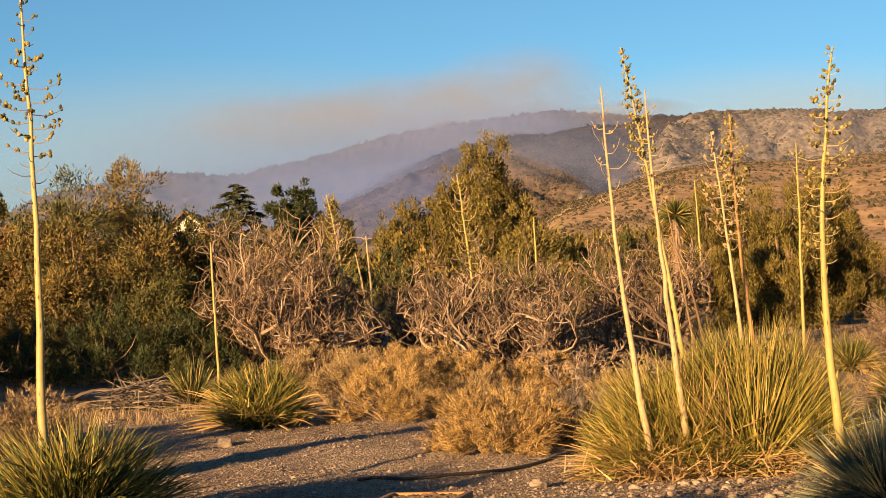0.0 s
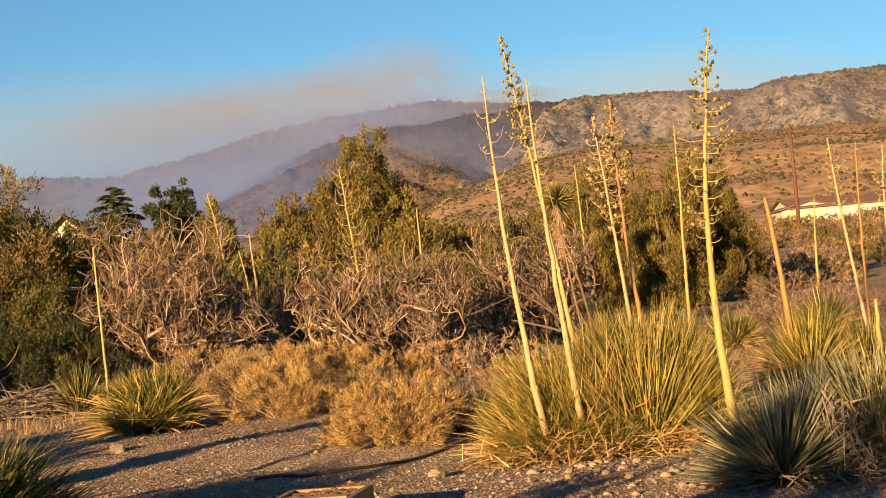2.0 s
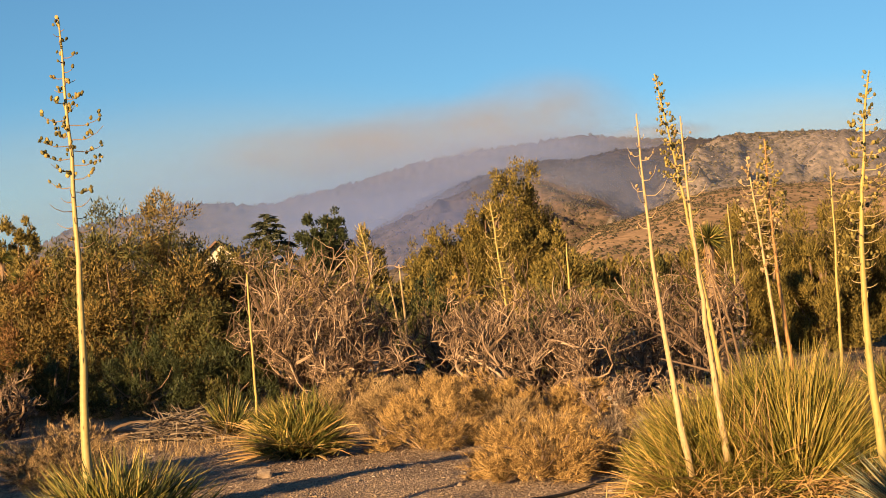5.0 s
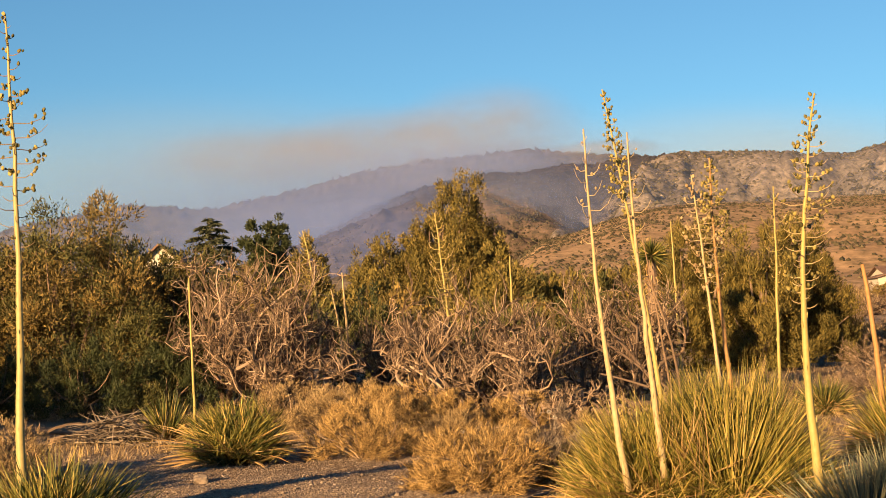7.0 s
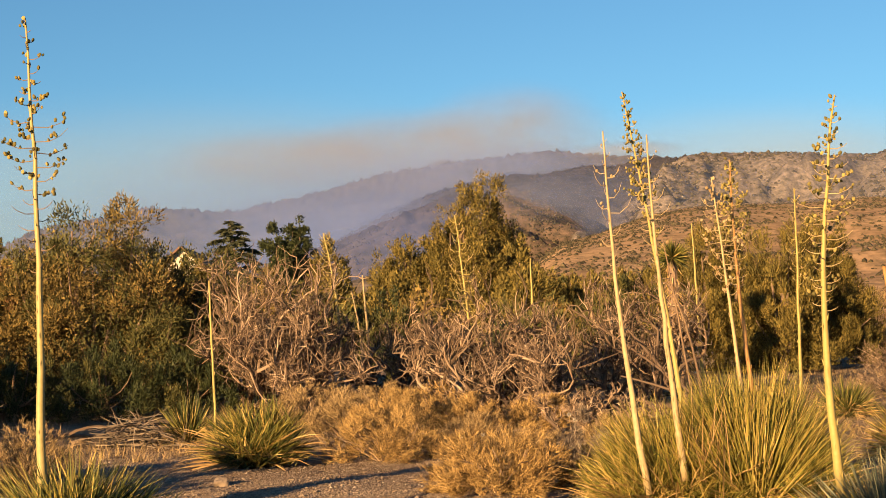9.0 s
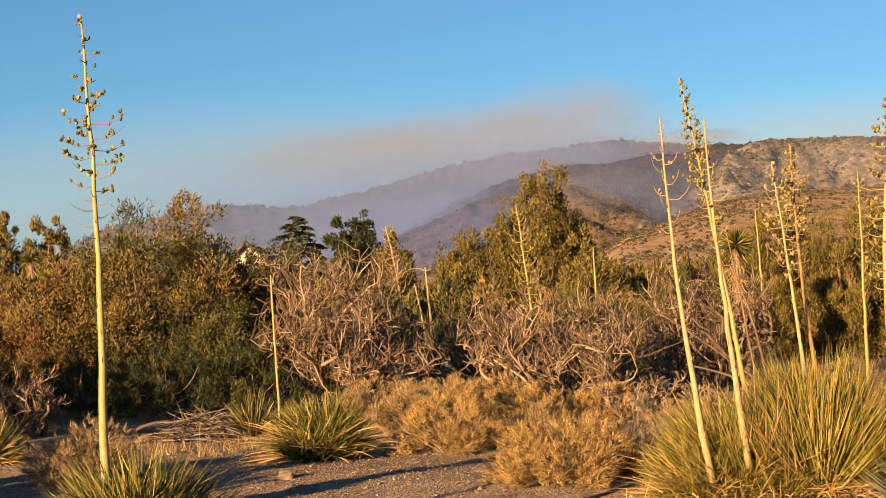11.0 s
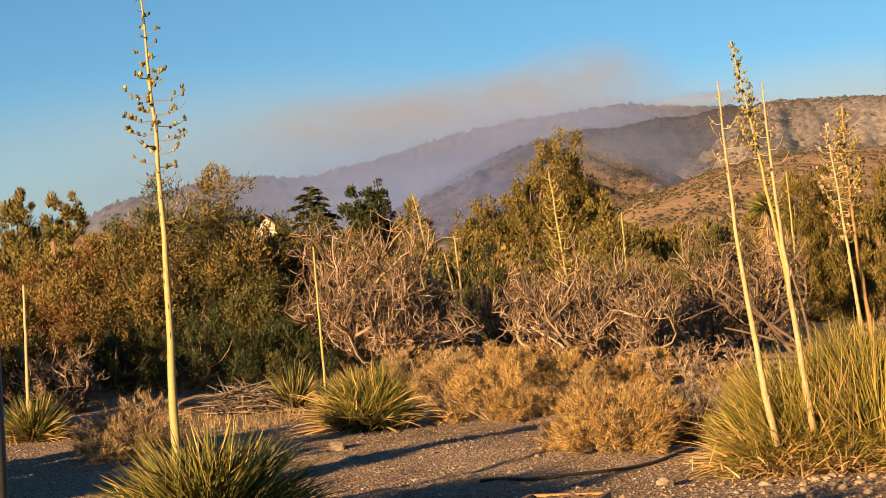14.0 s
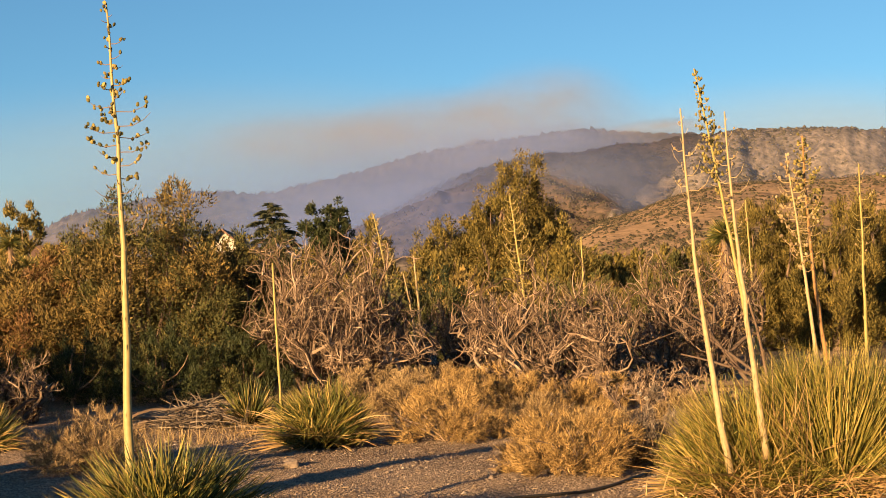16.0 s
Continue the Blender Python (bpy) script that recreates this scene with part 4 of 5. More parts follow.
flower_stalk(y3, up(y3), [(1.52, 13.7, 0.2), (1.49, 13.7, 0.46), (1.32, 13.7, 2.0), (1.27, 13.7, 3.12)], 0.032, 0.006, M_stalk_tan, "bare", 0.6, 0.16, 20, 0.5, "dry tan flower stalk with bare side branches")
flower_stalk(y3, up(y3), [(1.82, 13.7, 0.3), (1.77, 13.7, 0.71), (1.67, 13.7, 2.08), (1.62, 13.7, 3.08)], 0.032, 0.006, M_stalk_tan, "bare", 0.6, 0.15, 20, 0.5, "dry tan flower stalk with bare side branches")
flower_stalk(y3, up(y3), [(2.12, 15.3, 0.3), (2.06, 15.5, 0.82), (1.89, 15.5, 2.25), (1.64, 15.5, 3.71)], 0.030, 0.006, M_stalk_yellow, "pods", 0.56, 0.14, 60, 1.8, pod_scale=0.8)
flower_stalk(y3, up(y3), [(2.6, 15.2, 0.5), (2.56, 15.2, 1.06), (2.45, 15.2, 2.13), (2.38, 15.2, 2.87)], 0.024, 0.006, M_stalk_tan, "husks", 0.55, 0.22, 40, 0.9)
flower_stalk(y3, up(y3), [(2.8, 15.6, 0.5), (2.77, 16.0, 1.2), (2.73, 16.0, 2.06), (2.69, 16.0, 3.1)], 0.028, 0.008, M_stalk_orange, "pods", 0.56, 0.19, 60, 2.2, pod_scale=0.8)

y4 = yucca(2.88, 11.5, "grey-green yucca clump with dead leaf skirt in shade")
swords(y4, (-0.08, -0.1, 0), 0.84, 0.72, 0.77, 110, 800, "grey", 0.0165, 0.08, None, 0.7, 0.03, 0.05, 0.04)
swords(y4, (0.66, 0.15, 0), 0.82, 0.75, 1.06, 70, 1100, "grey", 0.016, 0.14, None, 0.7, 0.05, 0.05, 0.06)
swords(y4, (0.80, 0.10, 0), 0.72, 0.65, 1.10, 20, 520, "gold", 0.0125, 0.16, None, 0.7, 0.2, 0.05, 0.2)
swords(y4, (0.30, 0.35, 0), 0.75, 0.6, 0.85, 20, 900, "grey", 0.0125, 0.2, None, 0.7, 0.08, 0.05, 0.06)
thatch(y4, (0.26, -0.28, 0.34), (0.09, 0.09, 0.11), 180, (0.0, -0.3, -0.55), 0.26, M_leaf_dead, "grey hanging thatch of dead leaves", 0.35)
thatch(y4, (0.35, -0.55, 0.08), (0.30, 0.10, 0.04), 170, (0.1, -0.6, 0.15), 0.28, M_leaf_dead, "grey dead leaves on the soil", 0.25)
flower_stalk(y4, up(y4), [(2.58, 11.6, 0.1), (2.56, 11.6, 0.53), (2.5, 11.6, 1.99), (2.64, 11.6, 3.04)], 0.038, 0.006, M_stalk_yellow, "pods", 0.5, 0.2, 64, 0.9, pod_scale=0.8)
flower_stalk(y4, up(y4), [(3.74, 12.0, 0.1), (3.74, 12.0, 0.61), (3.75, 12.0, 0.89), (3.74, 12.0, 1.09)], 0.04, 0.012, M_stalk_yellow, "plain", label="short broken yellow stalk")

y5 = yucca(5.1, 18.5, "straw-tipped yucca with a snapped orange stalk")
swords(y5, (0.0, 0, 0), 0.78, 0.65, 0.98, 60, 1000, "gold", 0.016, 0.16, dry=0.4)
swords(y5, (0.75, 0.3, 0), 0.66, 0.55, 0.82, 20, 700, "green", 0.016, 0.16, dry=0.5)
flower_stalk(y5, up(y5), [(4.95, 18.5, 0.2), (4.93, 18.5, 0.66), (4.86, 18.5, 1.48), (4.78, 18.5, 2.15)], 0.042, 0.022, M_stalk_orange, "plain", label="snapped orange-brown stalk")

y6 = yucca(-7.0, 22.0, "small olive yucca with a dry broken stalk")
swords(y6, (0, 0, 0), 0.68, 0.56, 0.76, 80, 800, "green", 0.018, 0.15, dry=0.2)
flower_stalk(y6, up(y6), [(-7.05, 22, 0.2), (-7.04, 22.0, 0.78), (-7.02, 22.0, 1.53), (-7.01, 22.0, 2.17)], 0.028, 0.018, M_stalk_tan, "plain")

y7 = yucca(-4.1, 24.5, "half-dead yucca with grey collapsed leaves")
swords(y7, (0.25, 0, 0), 0.62, 0.5, 0.85, 60, 360, "green", 0.022, 0.1, dry=0.3)
g = Geo()
k = 420
o = rng.normal(size=(k, 3)) * [0.42, 0.3, 0] + [-0.45, 0.0, 0]
o[:, 2] = rng.uniform(0.03, 0.42, k) * np.exp(-((o[:, 0] + 0.45) / 0.5) ** 2)
v = rng.normal(size=(k, 3)) * [1, 0.8, 0.22]
g.ribbons(o, v, rng.uniform(0.25, 0.7, k), 0.022, rng.uniform(0.0, 0.2, k), 2, 0.3)
g.done("dead_leaves", M_leaf_dead, y7, "grey collapsed dead leaves")["kind"] = "stuff"

for yx, yy, yr in ((6.45, 22.6, 0.66), (7.0, 20.6, 0.55), (6.0, 25.5, 0.6), (7.9, 27.0, 0.7)):
    y8 = yucca(yx, yy, "olive yucca rosette among dry scrub")
    swords(y8, (0, 0, 0), yr * 1.08, yr * 0.9, yr * 1.2, 40, 650, "green", 0.019, 0.12, dry=0.3)

for px, py, pts, r0, mat, style, lab in (
    (4.84, 32.0, [(4.84, 32.0, 1.36), (4.8, 32.0, 2.45), (4.77, 32.0, 3.66)], 0.04, M_stalk_yellow, "plain", "thin yellow dried yucca stalk standing among scrub"),
    (4.36, 21.0, [(4.35, 21.0, 1.04), (4.38, 21.0, 2.1), (4.38, 21.0, 3.27)], 0.03, M_stalk_yellow, "bare", "thin yellow dried yucca stalk with bare branches"),
    (7.57, 24.0, [(7.57, 24.0, 0.73), (7.41, 24.0, 1.87), (7.28, 24.0, 3.17)], 0.035, M_stalk_tan, "husks", "pale yucca stalk with fluffy husks"),
    (8.32, 26.0, [(8.32, 26.0, 0.94), (8.32, 26.0, 2.34), (8.36, 26.0, 3.24)], 0.03, M_stalk_orange, "bare", "thin brown dried yucca stalk"),
    (8.1, 24.0, [(8.1, 24.0, 0.48), (8.04, 24.0, 1.82), (8.09, 24.0, 3.02)], 0.03, M_stalk_tan, "husks", "pale yucca stalk with fluffy husks"),
    (11.77, 40.0, [(11.77, 40.0, 1.63), (11.81, 40.0, 2.4), (11.85, 40.0, 2.95)], 0.045, M_stalk_yellow, "plain", "thin yellow dried yucca stalk standing among scrub"),
    (0.45, 28.9, [(0.39, 28.9, 1.59), (0.27, 28.9, 2.63), (0.18, 28.9, 3.72)], 0.036, M_stalk_yellow, "ribs", "dry yucca stalk with rib-like upswept branches"),
    (1.9, 37.0, [(1.91, 37.0, 1.33), (1.91, 37.0, 2.41), (1.9, 37.0, 3.36)], 0.05, M_stalk_yellow, "plain", "thin yellow dried yucca stalk standing among scrub"),
    (-1.75, 36.0, [(-1.75, 36.0, 1.87), (-1.78, 36.0, 2.54), (-1.82, 36.0, 3.06)], 0.05, M_stalk_tan, "plain", "bleached broken yucca stalk standing among dead shrubs"),
    (-1.92, 36.2, [(-1.92, 36.0, 1.87), (-1.99, 36.0, 2.31), (-2.06, 36.0, 2.68)], 0.045, M_stalk_tan, "plain", "bleached broken yucca stalk standing among dead shrubs"),
    (-2.5, 38.0, [(-2.53, 38.0, 2.64), (-2.65, 38.0, 3.43), (-2.79, 38.0, 4.15)], 0.045, M_stalk_yellow, "ribs", "dry yucca stalk with rib-like upswept branches"),
    (3.15, 22.0, [(3.11, 22.0, 1.2), (2.92, 22.0, 1.98), (2.85, 22.0, 2.8)], 0.022, M_stalk_dark, "plain", "thin weathered brown yucca stalk"),
    (3.25, 22.0, [(3.21, 22.0, 1.15), (3.05, 22.0, 1.75), (2.89, 22.0, 2.21)], 0.03, M_stalk_dark, "plain", "leaning weathered brown yucca stalk"),
):
    gzz = ground_at(px, py)
    e = thing("dried_stalk", px, py, gzz, lab, "yucca stalk", "dried yucca stalks")
    low = (pts[0][0] + (pts[0][0] - pts[1][0]) * 0.5, py, gzz - 0.02)
    flower_stalk(e, up(e), [low] + pts, r0, r0 * 0.3, mat, style, 0.62 if style != "ribs" else 0.45, 0.36 if style == "ribs" else 0.2, 46 if style == "ribs" else 30, 0.6)

# ---- dry bushes ----
dry_bush("dry_bush", 0.42, 16.3, 1.48, 0.72, M_gold, 15000, "golden dry brittle bush on gravel")
dry_bush("dry_bush", -4.86, 18.9, 1.55, 0.72, M_straw, 9000, "straw-coloured dry bush on gravel")
for bx, by, bw, bh in ((-0.85, 20.9, 1.6, 0.72), (-0.9, 22.9, 1.5, 0.95), (0.2, 24.0, 1.3, 0.8), (-2.33, 27.0, 1.5, 0.85), (-1.16, 29.5, 1.7, 0.7), (-0.3, 26.5, 1.5, 0.8), (1.3, 24.6, 1.2, 0.65), (-1.6, 24.8, 1.3, 0.8)):
    dry_bush("dry_bush", bx, by, bw, bh, M_gold if bx > -1 else M_straw, 8500, "golden dry bush beside dead shrubs")
dry_bush("dry_bush", 1.05, 19.8, 1.2, 0.45, M_straw, 8000, "low straw-coloured dry bush among scrub")
dry_bush("dry_bush", 0.35, 21.6, 1.3, 0.6, M_straw, 8000, "low straw-coloured dry bush among scrub")
dry_bush("dry_bush", 1.62, 18.0, 0.7, 0.7, M_straw, 5000, "pale straw-coloured dry bush behind the yucca clump")
for bx, by, bw, bh in ((7.97, 30.0, 1.6, 0.6), (9.4, 31.0, 2.0, 0.8), (5.9, 30.0, 1.7, 0.5), (10.5, 38.0, 2.6, 1.1), (8.0, 22.5, 1.0, 0.42)):
    dry_bush("dry_bush", bx, by, bw, bh, M_deadwood, 6000, "brown-grey twiggy scrub bush")

dry_bush("dry_bush", 1.22, 16.6, 0.75, 0.78, M_leaf_dead, 5000, "grey-green low bush beside the yucca clump")

# ---- dead shrubs ----
dead_shrub("dead_shrub", -3.15, 32.0, 3.0, 2.88, "large dead shrub, bare grey-brown branches", 30, 3)
dead_shrub("dead_shrub", 0.95, 27.2, 3.0, 2.45, "sprawling dead shrub, bare twisted branches", 24, 5)
dead_shrub("dead_shrub", 3.3, 30.0, 2.6, 2.2, "broken dead shrub, bare leaning limbs", 12, 8)
dead_shrub("dead_shrub", -1.0, 35.5, 2.4, 1.8, "low dead shrub, bare upright twigs", 13, 11)
dead_shrub("dead_shrub", 2.1, 23.4, 1.9, 0.95, "low dark dead shrub behind the yucca clump", 8, 17, thick=0.06)
dead_shrub("dead_shrub", -8.2, 27.0, 2.2, 1.3, "low dead shrub beside the rusty scrub", 8, 14)

# ---- evergreen shrubs and trees ----
BROAD = lambda u: 1 - 0.22 * u * u
tree("juniper_tree", -7.2, 34.0, 4.6, 4.4, M_olive, "large olive-green desert shrub tree, lower part shaded", 24, 84000, 0.085, 0.03, slim=1.3, upright=0.6, plume=0.95, second=M_green, shape=BROAD, base=0.02)
tree("juniper_tree", -9.9, 33.5, 3.6, 3.1, M_olive, "rusty and olive desert shrub tree", 16, 50000, 0.085, 0.029, upright=0.6, slim=1.25, plume=0.9, second=M_rust, shape=BROAD, base=0.02)
tree("juniper_tree", -5.3, 35.0, 2.6, 3.3, M_green, "olive desert shrub tree beside the dead shrub", 12, 36000, 0.085, 0.029, upright=0.6, slim=1.25, plume=0.9, shape=BROAD, base=0.02, second=M_olive)
tree("juniper_tree", -12.6, 35.0, 3.8, 3.2, M_olive, "olive desert shrub tree", 13, 26000, 0.11, 0.026, plume=0.9, second=M_green, shape=BROAD)
# the darker leaf materials here stand in for shade beneath the trees
for bx, by, bw, bh in ((-4.9, 31.2, 1.9, 1.3), (-6.4, 30.6, 2.2, 1.5), (-8.0, 30.8, 2.2, 1.4), (-9.6, 30.2, 2.2, 1.3)):
    tree("low_shrub", bx, by, bw, bh, M_oak, "low green shrub under the trees, coloured dark for shade", 10, 12000, 0.07, 0.02, second=M_green, plume=0.6, shape=BROAD, base=0.0, trunk=0.05, category="shrub", group="low shrubs under the trees")
for bx, by, bw, bh in ((-1.3, 39.0, 2.8, 2.3), (1.5, 33.5, 2.6, 2.1), (3.9, 37.0, 3.0, 2.5)):
    tree("low_shrub", bx, by, bw, bh, M_green, "dark green shrub behind the dead shrubs", 9, 11000, 0.10, 0.03, second=M_oak, plume=0.8, shape=BROAD, base=0.0, trunk=0.06, category="shrub", group="shrubs behind the dead shrubs")
tree("pine_tree", -2.6, 107.0, 4.6, 6.2, M_juniper, "bushy evergreen beside the tall one", 16, 22000, 0.17, 0.095, plume=2.0, trunk=0.25, shape=BROAD, group="distant trees")
tree("pine_tree", 4.7, 110.0, 3.4, 6.8, M_juniper, "bushy evergreen beside the tall one", 12, 16000, 0.17, 0.095, plume=1.9, trunk=0.25, group="distant trees")
tree("pine_tree", 1.3, 108.0, 8.4, 10.2, M_juniper, "tall bushy evergreen with a ragged double top", 36, 95000, 0.18, 0.10, plume=2.1, slim=1.2, shape=lambda u: max(0.5, 1.0 - 0.52 * u), trunk=0.3, top_x=0.9, tops=6, group="distant trees")
tree("juniper_tree", 6.7, 41.0, 3.4, 3.9, M_juniper, "dense dark olive juniper", 22, 76000, 0.09, 0.026, plume=1.3, slim=0.78, shape=BROAD, base=0.02, upright=1.2)
tree("juniper_tree", 9.3, 41.5, 3.6, 3.85, M_juniper, "dense dark olive juniper", 22, 76000, 0.09, 0.026, plume=1.3, slim=0.78, shape=BROAD, base=0.02, upright=1.2)
tree("juniper_tree", 8.0, 39.6, 2.3, 3.55, M_juniper, "dense dark olive juniper", 13, 36000, 0.09, 0.028, plume=1.3, slim=0.78, shape=BROAD, base=0.02, upright=1.2)
tree("oak_tree", -15.0, 157.0, 5.0, 10.4, M_oak, "dark rounded oak above the scrub", 14, 22000, 0.32, 0.2, plume=2.6, trunk=0.3, upright=0.2, shape=lambda u: 1 - 0.1 * u * u, group="distant trees")
cedar_tree(-18.6, 145.0, 7.6, 9.7, "flat-tiered grey-green cedar over the scrub")
for tx, ty, tw, th in ((-37.7, 120.0, 4.6, 9.9), (-34.1, 120.0, 4.8, 9.2), (-4.9, 70.0, 1.9, 4.9), (4.2, 90.0, 2.6, 5.2), (-2.4, 68, 2.4, 3.0), (3.2, 66, 2.0, 3.2), (4.1, 70, 2.6, 3.3), (5.4, 71, 3.0, 3.1), (6.9, 70, 3.0, 3.1), (8.4, 72, 3.0, 2.9)):
    tree("evergreen_tree", tx, ty, tw, th, M_juniper, "dark olive evergreen rising over the scrub", 13 if th < 9 else 10, 9500 if th < 9 else 24000, 0.06 + 0.002 * ty, 0.025 + 0.0009 * ty, plume=0.9 + 0.012 * ty, trunk=0.16, group="distant trees", shape=lambda u: 1 - 0.5 * u)

# scrub trees that fill the flat behind, three kinds copied about
scrub = [tree("scrub_tree", 400 + 20 * i, 60, 3.4, 2.6, (M_olive, M_juniper, M_green)[i], ("rounded olive scrub tree", "dark olive scrub tree", "dull green scrub tree")[i], 9, 2200, 0.19, 0.12, plume=1.05, z0=0, group="scrub trees behind the dead shrubs", shape=BROAD) for i in range(3)]
fr = np.random.default_rng(21)
spots = []
for row_y, hgt in ((46, 2.1), (54, 2.4), (64, 2.6), (76, 2.9), (92, 3.2), (112, 3.4), (135, 3.4)):
    half = row_y * 0.36
    n_row = int(2 * half / 3.4)
    for i in range(n_row):
        px = -half + 2 * half * (i + fr.uniform(0.2, 0.8)) / n_row
        if row_y < 50 and -4 < px < 13 or px > row_y * 0.2 and fr.random() < 0.35:
            continue
        if 0.24 < px / row_y < 0.36:
            continue
        if px > 14 and row_y > 60 and fr.random() < 0.45:
            continue
        spots.append((px, row_y + fr.uniform(-4, 4), hgt * fr.uniform(0.75, 1.12) * (0.62 if px > row_y * 0.2 else 1.0)))
for px, py, hh in spots:
    sc = hh / 2.6
    src = scrub[int(fr.integers(3))]
    m = Matrix.Translation((px, py, ground_at(px, py) - 0.05)) @ Matrix.Rotation(fr.uniform(0, 6.28), 4, "Z") @ Matrix.Diagonal((sc * fr.uniform(0.9, 1.25), sc * fr.uniform(0.9, 1.25), sc, 1))
    c = copy_thing(src, m)
    c.matrix_basis = m
for k, (src, px, py) in enumerate(zip(scrub, (-20.0, -16.5, -23.0), (44.0, 47.0, 52.0))):
    src.matrix_basis = pose(px, py, ground_at(px, py), 0, 0, 40 * k)

brown = dry_bush("scrub_bush", 11.6, 44.0, 2.2, 1.0, M_deadwood, 2200, "brown twiggy scrub bush on the flat", twig=0.14, wid=0.022, group="scrub bushes on the flat")
straw = dry_bush("scrub_bush", 14.2, 47.0, 2.2, 0.9, M_straw, 2200, "straw-coloured scrub bush on the flat", twig=0.14, wid=0.022, group="scrub bushes on the flat")
for row_y, hgt in ((49, 0.9), (56, 1.0), (64, 1.0), (74, 1.1), (86, 1.2), (100, 1.3), (118, 1.4), (140, 1.6), (165, 1.8), (188, 2.0)):
    n_row = int(row_y * 0.17 / 2.4)
    for i in range(n_row):
        px, py = row_y * (0.22 + 0.17 * (i + fr.uniform(0.1, 0.9)) / n_row), row_y + fr.uniform(-3, 3)
        pick = fr.random()
        src, tall = (brown, 1.0) if pick < 0.4 else (straw, 0.9) if pick < 0.65 else (scrub[int(fr.integers(3))], 2.6)
        k = hgt / tall * fr.uniform(0.75, 1.2)
        c = copy_thing(src, Matrix.Identity(4))
        c.matrix_basis = Matrix.Translation((px, py, ground_at(px, py) - 0.03)) @ Matrix.Rotation(fr.uniform(0, 6.28), 4, "Z") @ Matrix.Diagonal((k * 1.25, k * 1.25, k, 1))

joshua_tree(4.79, 35.0, 2.9, ((0.0, 2.75, 0.42), (0.28, 1.75, 0.4), (-0.25, 1.3, 0.36)), "shaggy tree yucca with spiky heads")
joshua_tree(-17.6, 60.0, 4.0, ((0.0, 4.1, 0.5), (0.6, 3.3, 0.45)), "shaggy tree yucca among scrub")

# ---- unseen junipers added beside the view, only to shade the clearing ----
tree("juniper_tree", -14.0, 22.0, 6.0, 3.7, M_olive, "unseen olive juniper added to shade the left trees", 18, 16000, 0.2, 0.06, plume=0.9, shape=BROAD, base=0.0)
tree("juniper_tree", -10.5, 20.0, 3.0, 2.7, M_olive, "unseen low juniper added to shade the left ground", 11, 12000, 0.15, 0.05, plume=0.6, shape=BROAD, trunk=0.04, base=0.0)
tree("juniper_tree", -5.15, 12.0, 0.65, 1.75, M_olive, "unseen small juniper added to cast a shadow band", 6, 5000, 0.12, 0.03, plume=0.6, shape=BROAD, trunk=0.05)
tree("juniper_tree", -9.7, 12.4, 3.6, 2.1, M_olive, "unseen spreading juniper added to shade the clearing", 13, 16000, 0.15, 0.05, plume=0.6, shape=BROAD, trunk=0.04, base=0.0)
tree("juniper_tree", -7.2, 12.6, 1.8, 1.9, M_olive, "unseen low juniper added to shade the left ground", 8, 8000, 0.15, 0.05, plume=0.6, shape=BROAD, trunk=0.04, base=0.0)
tree("juniper_tree", -2.3, 3.3, 1.4, 2.26, M_olive, "unseen small juniper added to shade the grey yucca", 9, 9000, 0.14, 0.025, plume=0.7, shape=BROAD, trunk=0.05)

# more added shade casters, outside the view and behind the camera
tree("juniper_tree", -5.4, 5.6, 0.9, 1.95, M_olive, "unseen small juniper added to cast a shadow band", 7, 6000, 0.14, 0.03, plume=0.6, shape=BROAD, trunk=0.05)
tree("juniper_tree", -4.0, -0.5, 2.2, 2.85, M_olive, "unseen olive juniper added to shade the right foreground", 9, 9000, 0.16, 0.04, plume=0.8, shape=BROAD, trunk=0.07)
tree("juniper_tree", -4.0, 3.2, 1.0, 2.0, M_olive, "unseen small juniper added to cast a shadow band", 7, 6000, 0.14, 0.03, plume=0.6, shape=BROAD, trunk=0.05)

# ---- houses, pole and cable ----
gable_house("house", 65.4, 203.0, 17.0, 9.0, 2.6, 1.2, ground_at(64, 203) + 0.1, "white stucco ranch house with brown roof", doors=((-3.2, 2.6, 2.1), (0.2, 2.6, 2.1), (5.4, 1.1, 2.1)), windows=((3.0, 1.4, 1.4, 1.0),))
gable_house("house", 59.2, 201.0, 4.6, 7.0, 2.5, 0.9, ground_at(57, 201) + 0.1, "white stucco garage with low brown gable", 90, windows=((0.0, 1.6, 1.3, 1.0),))
gable_house("house", -18.0, 116.0, 8.0, 3.4, 4.6, 1.5, ground_at(-18, 114), "pale two-storey house behind trees", 90, windows=((0.0, 1.0, 4.0, 1.0),))
gable_house("house", -29.4, 116.0, 4.0, 7.0, 4.5, 1.2, ground_at(-29, 116), "pale two-storey house behind trees", 0, windows=((0.0, 1.2, 3.6, 1.0),))
for tx, ty, tw, th in ((-17.4, 104.0, 4.6, 5.7), (-15.0, 102.0, 4.4, 5.5), (-20.6, 105.0, 4.4, 5.8), (-24.4, 104.0, 4.6, 6.2), (-27.4, 103.0, 4.6, 5.9), (-30.6, 104, 4.6, 5.8), (-11.0, 100.0, 4.0, 4.2)):
    tree("evergreen_tree", tx, ty, tw, th, M_juniper, "dark olive evergreen in front of the far houses", 11, 8000, 0.19, 0.11, plume=1.9, trunk=0.2, group="distant trees", shape=BROAD)

e = thing("utility_pole", 42.9, 148.0, ground_at(42.9, 148), "reddish wooden utility pole with sagging cable", "utility pole")
g = Geo()
g.tube([(0, 0, -0.5), (0.02, 0, 5), (0.0, 0, 10.4)], [0.19, 0.165, 0.13], 12)
g.done("pole", M_pole, e, "tall brown wooden pole", True)
g = Geo()
